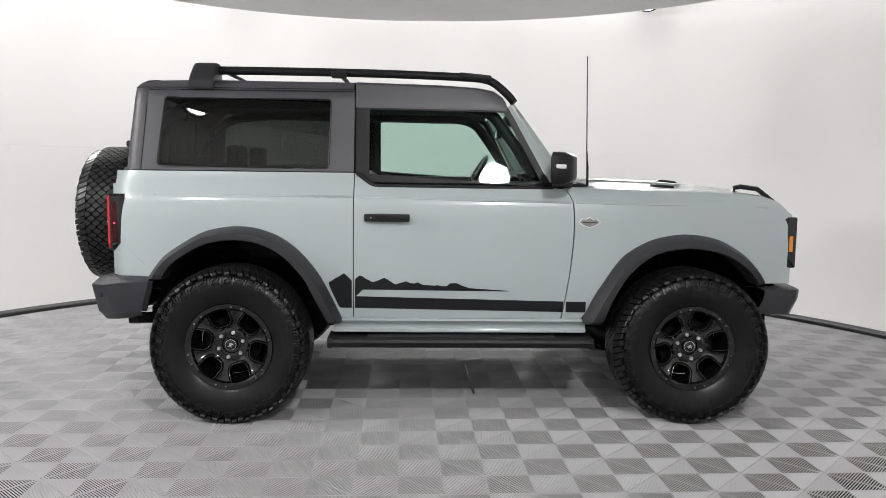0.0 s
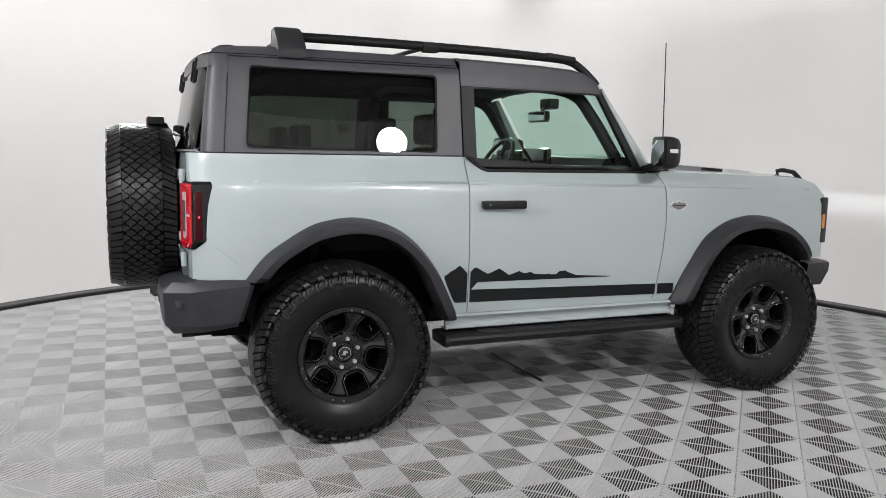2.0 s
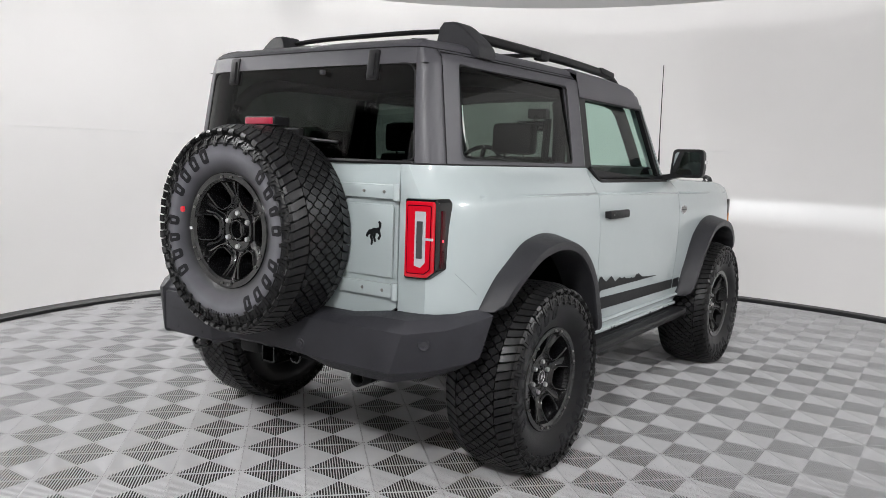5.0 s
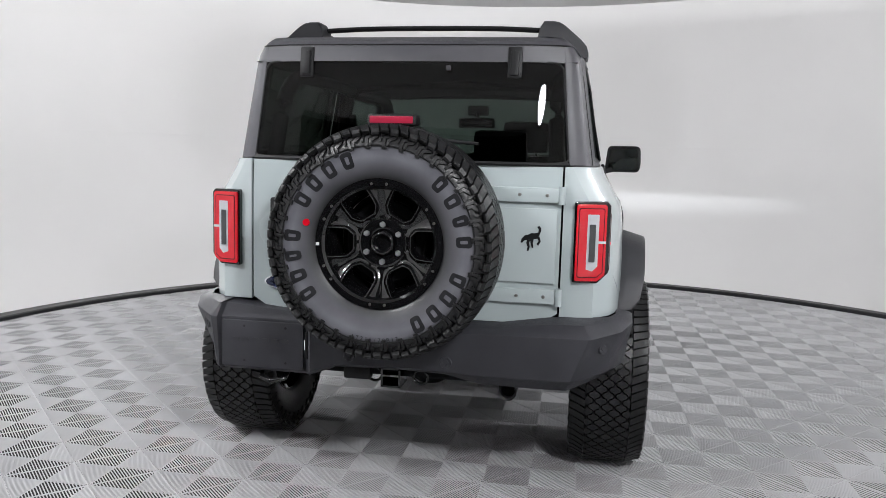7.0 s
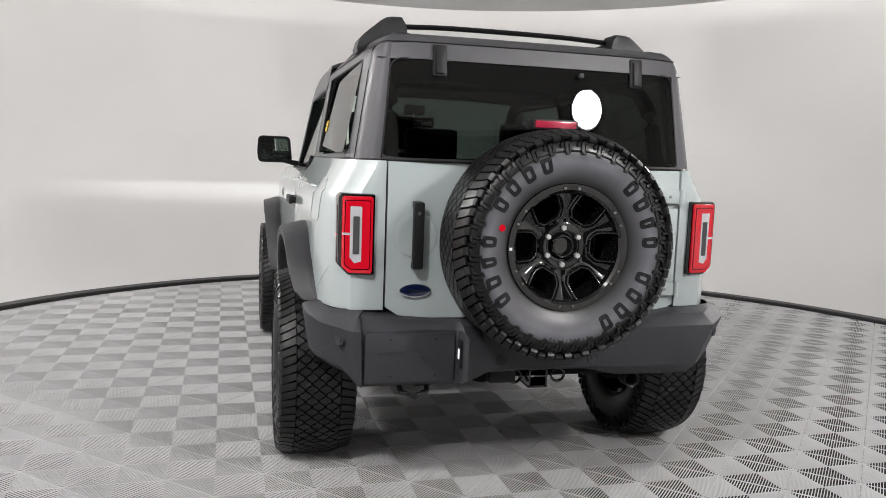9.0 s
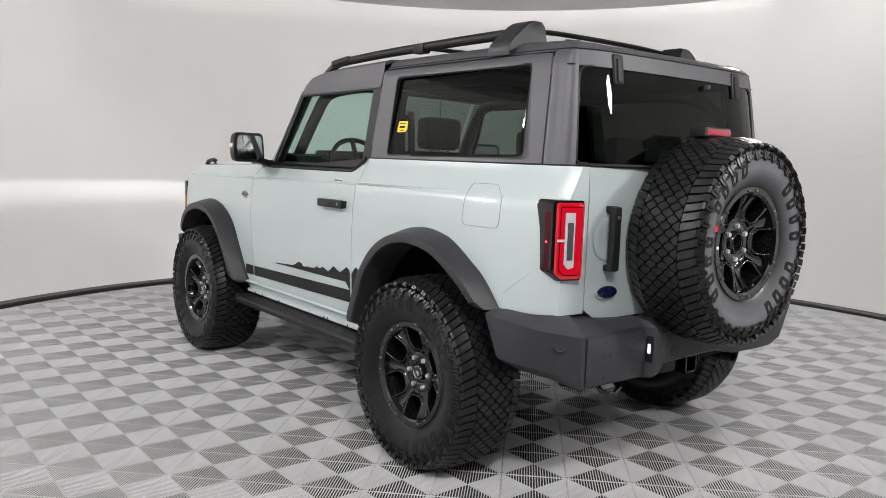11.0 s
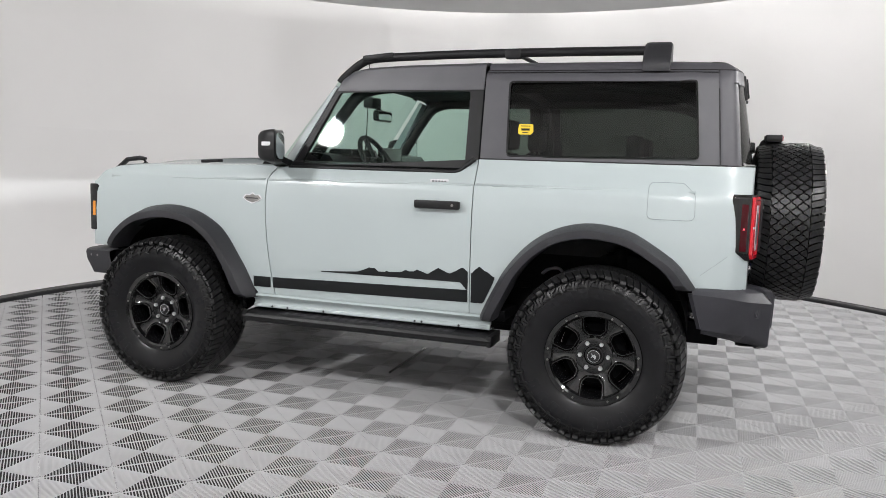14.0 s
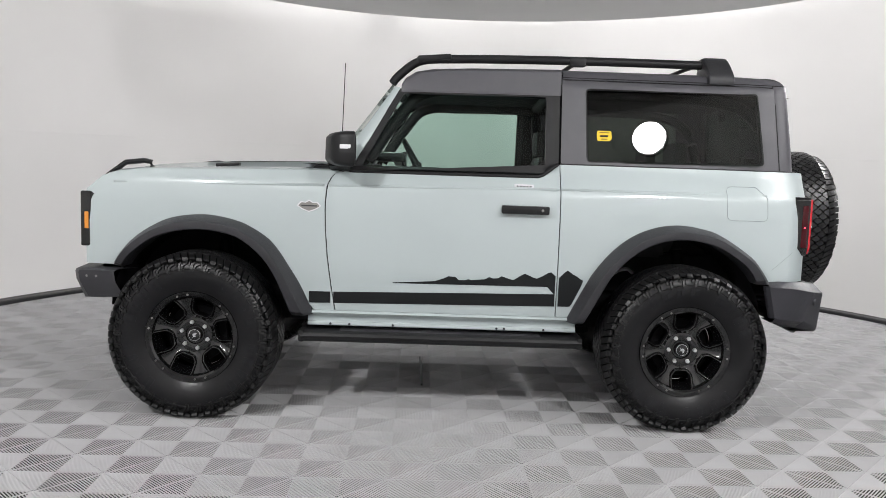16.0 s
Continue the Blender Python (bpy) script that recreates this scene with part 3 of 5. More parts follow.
part("hardtop_roof", bm, M["hardtop"], car, "dark grey moulded hardtop roof", 50)
part("roof_middle", box((-1.085, 0, 1.893), (0.935, 0.64, 0.012), 0.004), M["hardtop"], car)
part("roof_edge_seam", tube([(x, y, ROOF_SIDE + 0.0005) for x, y in edge], 0.0028, 6), M["black"], car)
# front roof with its deep side rails above the doors
rows = []
for x in [-0.606, -0.4, -0.13, 0.0, 0.08, 0.13, 0.17, 0.20, 0.225, 0.245]:
    zt = interp(ROOF, x)
    lowz = interp([(-0.61, 1.752), (0.20, 1.745), (0.25, 1.742)], x)
    ye, yl = top_y(x, 1.80) - 0.004, top_y(x, 1.75) + 0.004
    half = [(yl, lowz), (ye + 0.004, max(lowz + 0.004, min(1.80, zt - 0.03))), (ye - 0.008, max(lowz + 0.008, zt - 0.022)), (ye - 0.045, max(lowz + 0.012, zt - 0.006)), (ye - 0.12, zt), (ye * 0.5, zt + 0.01), (0, zt + 0.015)]
    rows.append([(x, -y, z) for y, z in half] + [(x, y, z) for y, z in half[-2::-1]])
part("front_roof_panel", sheet(rows, (0, 0, -0.015)), M["hardtop"], car, "dark grey removable front roof panel")
bm = bmesh.new()
add_box(bm, (-0.612, 0, 1.86), (0.010, 1.20, 0.04))
part("roof_seam", bm, M["black"], car)

# rear header, rear glass with hinges
rows = [[(rear_x(y, z), y, z) for y in np.linspace(-half, half, 13)] for z, half in ((1.772, 0.617), (1.80, 0.6145), (1.838, 0.611))]
part("hardtop_header", sheet(rows, (0.02, 0, 0)), M["hardtop"], car)
glass = rounded([(-0.648, 1.386), (0.648, 1.386), (0.612, 1.772), (-0.612, 1.772)], [0.02, 0.02, 0.05, 0.05], 6)
rows = [[(rear_x(f * half, z) + 0.004, f * half, z) for f in np.linspace(-1, 1, 15)] for z, half in ((1.386, 0.650), (1.48, 0.642), (1.58, 0.633), (1.68, 0.624), (1.74, 0.619), (1.772, 0.614))]
rear_glass = part("rear_window", sheet(rows), M["rear_tint"], car, "dark tinted lift-up rear window", 60)
part("window_seal", tube([(rear_x(y, z) + 0.004, y, z) for y, z in glass + glass[:1]], 0.0045, 6), M["black"], rear_glass)
for y in (-0.425, 0.425):
    bm = bmesh.new()
    add_box(bm, (-1.888, y, 1.768), (0.035, 0.058, 0.125), 0.009, Matrix.Rotation(radians(8), 4, "Y"))
    add_box(bm, (-1.909, y, 1.766), (0.012, 0.034, 0.098), 0.005, Matrix.Rotation(radians(8), 4, "Y"))
    part("glass_hinge", bm, M["black"], rear_glass)
part("window_latch", box((-1.925, -0.167, 1.745), (0.02, 0.018, 0.018), 0.003), M["trim_grey"], rear_glass)

# door window frame and glass on each side
DW = [(-0.530, 1.322), (0.445, 1.322), (0.232, 1.722), (-0.530, 1.730)]
for s in (-1, 1):
    door_y = lambda x, z: top_y(x, z) - 0.006
    lay = lambda x, z, s=s: (x, s * (top_y(x, z) - 0.004), z)
    bm = window_frame([(-0.602, 1.372), (0.50, 1.300), (0.252, 1.748), (-0.602, 1.752)], DW, lay, (0, -s * 0.03, 0), 0.004, [0.012, 0.01, 0.02, 0.012])
    ob = part("door_window_frame", bm, M["black"], car, "black door window frame")
    bm = bmesh.new()
    bm.faces.new([bm.verts.new((x, s * (top_y(0, 1.322) - 0.014 - 0.23 * (z - 1.322)), z)) for x, z in DW])
    part("door_window", bm, M["clear"], ob, "clear green-tinted door window", 0)
    # belt strip and pillar cover
    part("belt_strip", tube([(-0.595, s * 0.800, 1.372), (-0.585, s * 0.802, 1.366), (-0.515, s * 0.815, 1.312), (-0.49, s * 0.818, 1.303), (0.0, s * 0.820, 1.301), (0.50, s * 0.818, 1.297)], 0.010, 8), M["black"], ob)
    # windscreen pillar
    rows = []
    for k in range(9):
        f = k / 8
        x0, z0 = lerp(0.512, 0.250, f), lerp(1.290, 1.750, f)
        y0 = top_y(x0, z0)
        w = lerp(0.85, 0.38, f)
        rows.append([(x0, s * (y0 + 0.002), z0), (x0 + 0.035 * w, s * (y0 - 0.004), z0 + 0.012 * w), (x0 + 0.075 * w, s * (y0 - 0.03), z0 + 0.03 * w), (x0 + 0.09 * w, s * (y0 - 0.07), z0 + 0.035 * w), (x0 + 0.02 * w, s * (y0 - 0.08), z0)])
    part("windscreen_pillar", sheet(rows, None, close_v=True), M["paint"], car)

# windscreen
rows = []
for k in range(7):
    f = k / 6
    x, z = lerp(0.625, 0.285, f), lerp(1.318, 1.792, f)
    w = lerp(0.72, 0.64, f)
    rows.append([(x + 0.03 * (1 - (y / w) ** 2), y, z) for y in np.linspace(-w, w, 9)])
part("windscreen", sheet(rows), M["clear"], car, "clear windscreen", 60)

# bonnet
rows = []
for x in [0.56, 0.62, 0.75, 0.95, 1.15, 1.35, 1.5, 1.62, 1.70, 1.76, 1.81, 1.845, 1.865]:
    zf = fender_top(min(x, 1.86))
    ye = side_y(x, min(zf, 1.30))
    rise = interp([(0.5, 0.030), (1.2, 0.028), (1.6, 0.016), (1.86, 0.004)], x)
    half = [(ye, zf - 0.004), (ye - 0.03, zf + 0.008), (ye - 0.12, zf + 0.012), (0.50, zf + 0.010), (0.44, zf + 0.012 + rise), (0.22, zf + 0.016 + rise), (0.0, zf + 0.018 + rise)]
    rows.append([(x, -y, z) for y, z in half] + [(x, y, z) for y, z in half[-2::-1]])
bonnet = part("bonnet", sheet(rows, (0, 0, -0.015)), M["paint"], car, "light grey painted bonnet with a raised centre")
part("bonnet_stripe", sheet([[(x, y, z + 0.003) for x, y, z in row[4:9]] for row in rows[1:6]]), M["decal"], bonnet, "matt black bonnet stripe")

# ---- wheels ----
TYRE_R, TYRE_HW, RIM_R = 0.436, 0.158, 0.222


def tyre_profile(n=9):
    """Outline of the tyre carcass, (radius, across), from the inner bead to the outer one."""
    half = [(0.405, 0.0), (0.405, 0.09), (0.400, 0.125), (0.388, 0.146), (0.365, 0.157), (0.335, 0.160), (0.305, 0.156), (0.275, 0.146), (0.250, 0.134), (0.238, 0.128), (0.228, 0.118), (0.222, 0.10)]
    return [(r, -w) for r, w in half[::-1]] + half[1:]


def add_ridge(bm, path, half, high, wall):
    """A raised bar on the sidewall along (radius, angle) points; wall(r) gives the carcass height there."""
    pts = [Vector((r * math.cos(a), r * math.sin(a))) for r, a in path]
    rows = []
    for k, p in enumerate(pts):
        d = (pts[min(k + 1, len(pts) - 1)] - pts[max(k - 1, 0)]).normalized()
        n = Vector((-d.y, d.x))
        row = []
        for off, up in ((half * 1.35, -0.002), (half, high), (-half, high), (-half * 1.35, -0.002)):
            q = p + n * off
            w = wall(q.length) + (up if 0 < k < len(pts) - 1 or up < 0 else up * 0.8)
            row.append((q.x, w, q.y))
        rows.append(row)
    vs = add_grid(bm, rows)
    bm.faces.new(vs[0])
    bm.faces.new(vs[-1][::-1])


SIDE_W = [(0.222, 0.10), (0.238, 0.128), (0.275, 0.146), (0.305, 0.156), (0.335, 0.160), (0.365, 0.157), (0.388, 0.146), (0.400, 0.132)]


def tread():
    """Diamond tread blocks between crossing wavy grooves, and square shoulder lugs."""
    bm = bmesh.new()
    n, m_blocks = 36, 52
    pitch, rng = 2 * math.pi / n, random.Random(3)
    arc = 2 * math.pi / m_blocks
    crown = lambda w: TYRE_R - 0.35 * max(0.0, abs(w) - 0.06) ** 2 * 10 * 0.35 - (0.012 if abs(w) > 0.135 else 0)

    def block(poly, depth=0.030):
        top, low = [], []
        cu = sum(p[0] for p in poly) / len(poly)
        cw = sum(p[1] for p in poly) / len(poly)
        for u, w in poly:
            r = crown(w)
            uu, ww = lerp(u, cu, 0.06), lerp(w, cw, 0.06)
            top.append(bm.verts.new((crown(ww) * math.cos(uu * arc), ww, crown(ww) * math.sin(uu * arc))))
            low.append(bm.verts.new(((r - depth) * math.cos(u * arc), w, (r - depth) * math.sin(u * arc))))
        m = len(poly)
        bm.faces.new(top)
        for k in range(m):
            bm.faces.new((low[k], low[(k + 1) % m], top[(k + 1) % m], top[k]))

    # a diamond with bowed sides, so that the grooves between run in waves
    half = 0.0285
    diamond = []
    for k in range(4):
        corners = [(-0.5, 0.0), (0.0, half), (0.5, 0.0), (0.0, -half)]
        (u0, w0), (u1, w1) = corners[k], corners[(k + 1) % 4]
        for f, bend in ((0.0, 0.0), (0.3, 0.07), (0.7, -0.07)):
            diamond.append((lerp(u0, u1, f) + bend * (1 if k < 2 else -1), lerp(w0, w1, f)))
    for k in range(m_blocks):
        for c in range(-3, 4):
            off, wc = k + (0.5 if c % 2 else 0.0), c * half
            poly = [(off + 0.90 * u, max(-0.093, min(0.093, wc + 0.90 * w))) for u, w in diamond]
            block(poly)
    wall = lambda r: interp(SIDE_W, r)
    for k in range(n):
        for side in (-1, 1):
            g = k + (0.5 if side > 0 else 0.0)
            # shoulder lugs, long and short in turn
            for u0, wide, down in ((0.02, 0.44, 0.022), (0.52, 0.43, 0.012)):
                a0, a1 = (g + u0) * pitch, (g + u0 + wide) * pitch
                path = [(crown(0.096), 0.096), (crown(0.138), 0.142), (0.416, 0.156), (0.416 - down * 0.6, 0.164), (0.416 - down, 0.160)]
                base = [(0.395, 0.096), (0.395, 0.135), (0.385, 0.140), (0.370, 0.150), (0.416 - down - 0.006, 0.150)]
                rows = []
                for (r, w), (rb, wb) in zip(path, base):
                    ins = 0.05 * (a1 - a0)
                    sk = 0.22 * pitch * (0.142 - w) / 0.046
                    rows.append([(rb * math.cos(t), side * wb, rb * math.sin(t)) if low else (r * math.cos(t), side * w, r * math.sin(t)) for t, low in ((a0 + sk, True), (a0 + sk + ins, False), (a1 + sk - ins, False), (a1 + sk, True))])
                vs = add_grid(bm, rows)
                bm.faces.new(vs[0])
                bm.faces.new(vs[-1][::-1])
            # hooked bars that run down the sidewall below the lugs
            made = len(bm.verts)
            for path, half_w in (([(0.404, 0.06), (0.388, 0.08), (0.376, 0.40), (0.358, 0.44)], 0.0046), ([(0.398, 0.30), (0.390, 0.36), (0.384, 0.62), (0.354, 0.66)], 0.0046),
                                 ([(0.404, 0.60), (0.394, 0.86), (0.372, 0.90)], 0.0042), ([(0.351, 0.44), (0.349, 0.70)], 0.0036)):
                add_ridge(bm, [(r, (g + u) * pitch) for r, u in path], half_w * 1.25, 0.0105, wall)
            if side < 0:
                bm.verts.ensure_lookup_table()
                for v in bm.verts[made:]:
                    v.co.y = -v.co.y
    return bm


def polar(r, a, y):
    return (r * math.cos(a), y, r * math.sin(a))


def make_wheel():
    """A wheel about its own hub; its outer face looks along -y."""
    rim = [(0.205, 0.115), (0.222, 0.125), (0.232, 0.122), (0.232, 0.112), (0.206, 0.098), (0.196, 0.03), (0.188, -0.06), (0.200, -0.098), (0.212, -0.112), (0.238, -0.118), (0.241, -0.126), (0.236, -0.134), (0.214, -0.133), (0.205, -0.124), (0.199, -0.10), (0.186, -0.06), (0.186, 0.03), (0.198, 0.10)]
    wheel = part("wheel", lathe(rim, 72, "y", True), M["gloss_black"], car, "gloss black alloy wheel with a chunky off-road tyre", 30)
    part("tyre", lathe(tyre_profile(), 96, "y", True), M["wall_rubber"], wheel, "black rubber off-road tyre")
    part("tread", tread(), M["rubber"], wheel, "", 25)
    # raised rings on the sidewall
    bm = bmesh.new()
    for r, w in ((0.356, 0.1605),):
        for sd in (-1, 1):
            add_lathe(bm, [(r - 0.003, sd * w), (r - 0.001, sd * (w + 0.0025)), (r + 0.001, sd * (w + 0.0025)), (r + 0.003, sd * w)], 96)
    part("sidewall_rib", bm, M["rubber"], wheel)
    # face plate: six windows, each framed by a raised rib; the spokes between them are sunken
    dish = lambda r: interp([(0.06, -0.072), (0.10, -0.078), (0.15, -0.094), (0.185, -0.108), (0.206, -0.116)], r)
    window = rounded([(0.113, -0.027), (0.134, -0.046), (0.196, -0.050), (0.201, -0.030), (0.203, 0.0), (0.201, 0.030), (0.196, 0.050), (0.134, 0.046), (0.113, 0.027)], 0.008, 3)
    mid = Vector((0.160, 0.0))

    def reach(poly, d):
        best = 0.0
        for (x0, y0), (x1, y1) in zip(poly, poly[1:] + poly[:1]):
            ex, ey = x1 - x0, y1 - y0
            det = d.x * ey - d.y * ex
            if abs(det) > 1e-12:
                t = ((x0 - mid.x) * ey - (y0 - mid.y) * ex) / det
                u = ((x0 - mid.x) * d.y - (y0 - mid.y) * d.x) / det
                if t > 0 and -1e-6 <= u <= 1 + 1e-6:
                    best = max(best, t)
        return best

    wedge = [(0.062 * math.cos(a), 0.062 * math.sin(a)) for a in (-0.5236, -0.2618, 0.0, 0.2618, 0.5236)] + [(0.208 * math.cos(a), 0.208 * math.sin(a)) for a in (0.5236, 0.4, 0.26, 0.13, 0.0, -0.13, -0.26, -0.4, -0.5236)]
    turns = sorted([2 * math.pi * k / 48 for k in range(48)] + [math.atan2(y, x - mid.x) % (2 * math.pi) for x, y in (wedge[0], wedge[4], wedge[5], wedge[-1])])
    for k in range(6):
        a0 = 2 * math.pi * k / 6
        rows = []
        for t in turns:
            d = Vector((math.cos(t), math.sin(t)))
            hole, far = reach(window, d), reach(wedge, d)
            row = []
            for off, dy in ((-0.002, 0.060), (-0.001, 0.020), (0.001, 0.004), (0.004, -0.004), (0.006, -0.005), (0.008, -0.004), (0.012, 0.003), (0.016, 0.012), (None, 0.012)):
                q = mid + d * (far if off is None else min(hole + off, far))
                r, a = q.length, math.atan2(q.y, q.x)
                lift = dy if r > 0.095 or dy < 0.003 else lerp(0.002, dy, max(0.0, (r - 0.080) / 0.015))
                row.append(polar(r, a0 + a, dish(r) + lift))
            rows.append(row)
        rows.append(rows[0])
        part("spoke", sheet(rows), M["gloss_black"], wheel, "", 75)
    # hub, cap, lug nuts, rim bolts
    part("hub", lathe([(0.0, -0.045), (0.085, -0.045), (0.092, -0.060), (0.090, -0.070), (0.078, -0.074), (0.050, -0.066), (0.046, -0.060), (0.0, -0.060)], 48), M["gloss_black"], wheel, "", 35)
    cap = part("centre_cap", lathe([(0.0, -0.082), (0.026, -0.081), (0.033, -0.078), (0.036, -0.070), (0.036, -0.055)], 40), M["gloss_black"], wheel, "black centre cap with a silver ring", 35)
    bm = lathe([(0.027, -0.0815), (0.0285, -0.0835), (0.0305, -0.0830), (0.032, -0.079)], 40)
    part("cap_ring", bm, M["chrome"], cap)
    bm = bmesh.new()
    add_prism(bm, [(-0.016, -0.012), (-0.006, -0.004), (-0.010, 0.006), (0.0, 0.013), (0.012, 0.010), (0.016, 0.002), (0.008, 0.003), (0.004, -0.006), (0.010, -0.013), (0.0, -0.008)], lambda u, v, d: (u, d, v), -0.0815, -0.084)
    part("cap_emblem", bm, M["chrome"], cap, "", 0)
    for k in range(6):
        a = 2 * math.pi * (k + 0.5) / 6
        bm = bmesh.new()
        made = bmesh.ops.create_cone(bm, cap_ends=True, segments=6, radius1=0.0125, radius2=0.010, depth=0.022)["verts"]
        for v in made:
            v.co = Vector((v.co.x + 0.0695 * math.cos(a), -0.073 - v.co.z, v.co.y + 0.0695 * math.sin(a)))
        part("lug_nut", bm, M["nut"], wheel, "", 20)
    for k in range(24):
        if k % 4 > 1:
            continue
        a = 2 * math.pi * (k // 4 + 0.5) / 6 + (0.125 if k % 4 else -0.125)
        bm = bmesh.new()
        made = bmesh.ops.create_cone(bm, cap_ends=True, segments=6, radius1=0.0058, radius2=0.005, depth=0.012)["verts"]
        for v in made:
            v.co = Vector((v.co.x + 0.221 * math.cos(a), -0.134 - v.co.z, v.co.y + 0.221 * math.sin(a)))
        part("rim_bolt", bm, M["steel"], wheel, "", 20)
    # brake disc behind the spokes, near-black to paint in the shade there
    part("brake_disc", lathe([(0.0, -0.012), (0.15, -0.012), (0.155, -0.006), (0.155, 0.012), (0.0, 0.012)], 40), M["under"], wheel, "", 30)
    # added dark disc that blocks the bright floor seen through the barrel
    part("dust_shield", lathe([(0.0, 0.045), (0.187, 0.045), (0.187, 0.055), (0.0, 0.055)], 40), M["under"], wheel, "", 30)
    # moulded marks on the sidewall, in place of a maker's name
    y_of = lambda r: -interp([(0.275, 0.146), (0.305, 0.156), (0.335, 0.160), (0.365, 0.157)], r) - 0.002
    for base in (-1.06, 1.93):
        for k in range(8):
            bm = bmesh.new()
            a = base + 0.235 * k + (0.20 if k > 3 else 0.0)
            slim = (0.021, 0.022, 0.022, 0.021, 0.020, 0.018, 0.021, 0.020)[k]
            outer = rounded([(-slim, -0.030), (slim, -0.030), (slim, 0.030), (-slim, 0.030)], 0.014, 4)
            inner = rounded([(-slim + 0.014, -0.014), (slim - 0.014, -0.014), (slim - 0.014, 0.014), (-slim + 0.014, 0.014)], 0.004, 4)
            lay = lambda u, v, d: polar(0.318 + v, a + u / 0.318, y_of(0.318 + v) + d)
            add_grid(bm, [[lay(*p, 0.004), lay(*p, 0.0), lay(*q, 0.0), lay(*q, 0.004)] for p, q in zip(outer, inner)], close_u=True)
            part("sidewall_mark", bm, M["letter"], wheel, "", 0)
    # tyre size along the lower sidewall
    bm = bmesh.new()
    for k, ch in enumerate("LT315/70R17"):
        curve = bpy.data.curves.new("size_text", "FONT")
        curve.body, curve.size, curve.extrude, curve.align_x = ch, 0.021, 0.0008, "CENTER"
        text_ob = new("size_text", curve)
        me = bpy.data.meshes.new_from_object(text_ob.evaluated_get(bpy.context.evaluated_depsgraph_get()))
        ang = radians(-90 + (k - 5) * 2.75)
        m = Matrix.Rotation(-(ang + math.pi / 2), 4, "Y") @ Matrix.Translation((0, y_of(0.345) + 0.001, -0.352)) @ Matrix.Rotation(math.pi / 2, 4, "X")
        me.transform(m)
        bm.from_mesh(me)
        bpy.data.objects.remove(text_ob)
        bpy.data.meshes.remove(me)
    part("size_text", bm, M["letter"], wheel, "small raised tyre size lettering", 0)
    return wheel


WHEEL_Y = 0.852
wheel = make_wheel()
wheel.matrix_basis = pose(-1.275, -WHEEL_Y, 0.425, 0, 12, 0)
copy_thing(wheel, pose(1.275, -WHEEL_Y, 0.425, 0, 47, 0))
copy_thing(wheel, pose(-1.275, WHEEL_Y, 0.425, 0, 90, 180))
copy_thing(wheel, pose(1.275, WHEEL_Y, 0.425, 0, -12, 180))
spare = copy_thing(wheel, pose(-2.155, 0.008, 1.077, 0, 0, -90))
spare["label"] = "full-size spare wheel with an off-road tyre, hung on the tailgate"
for ob in spare.children:
    if ob.name.startswith("centre_cap"):
        for sub_part in list(ob.children):
            bpy.data.objects.remove(sub_part)
        ob.data = bpy.data.meshes.new("hub_ring")
        ring = lathe([(0.030, -0.060), (0.034, -0.080), (0.038, -0.086), (0.042, -0.084), (0.046, -0.066)], 40)
        ring.to_mesh(ob.data)
        ring.free()
        ob.data.shade_smooth()
        ob.data.materials.append(M["gloss_black"])
        ob.name = "hub_ring"
        ob["label"] = "open gloss black hub ring"
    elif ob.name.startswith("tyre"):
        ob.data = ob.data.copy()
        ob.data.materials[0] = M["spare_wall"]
        ob["label"] = "off-road tyre with sheen painted grey on its sidewall"

part("paint_dot", lathe([(0.0, -0.004), (0.012, -0.004), (0.014, 0.002)], 20, "y", False, (-0.268, -0.148, 0.072)), M["red"], spare, "small red paint dot")
part("balance_weight", box((-0.228, -0.136, -0.006), (0.012, 0.006, 0.012), 0.002), M["clear_lens"], spare, "small white balance weight")

# ---- tailgate and rear body ----
GATE_X = -1.975
rows = []
for j in range(15):
    z = lerp(0.757, 1.370, j / 14)
    half = 0.630 if z > 0.80 else lerp(0.560, 0.630, (z - 0.757) / 0.043)
    rows.append([(GATE_X + 0.010 * (y / 0.63) ** 2 + 0.008 * max(0, (z - 1.24) / 0.13), y, z) for y in np.linspace(-half, half, 15)])
gate = part("tailgate", sheet(rows, (0.03, 0, 0)), M["paint"], car, "light grey painted tailgate that carries the spare wheel")
for s in (-1, 1):
    rows = []
    for j in range(12):
        z = lerp(0.790, 1.372, j / 11)
        rows.append([(lerp(-1.966, -1.955, f ** 2), s * lerp(0.638, side_y(-1.955, z) + 0.001, f), z) for f in (0, 0.3, 0.6, 0.85, 1.0)])
    part("rear_corner_panel", sheet(rows, (0.02, 0, 0)), M["paint"], car)
    # dark filler behind the panel gap
    part("gap_filler", box((-1.930, s * 0.632, 1.06), (0.02, 0.022, 0.55)), M["under"], car)
    part("hardtop_base_strip", tube([(-0.612, s * 0.781, 1.374), (-1.55, s * 0.762, 1.374), (-1.75, s * 0.744, 1.374), (-1.83, s * 0.735, 1.374), (-1.890, s * 0.705, 1.374), (-1.918, s * 0.655, 1.374)], 0.0055, 6), M["black"], car)
part("window_base_strip", tube([(rear_x(y, 1.378) - 0.001, y, 1.378) for y in np.linspace(-0.65, 0.65, 13)], 0.009, 6), M["black"], car)

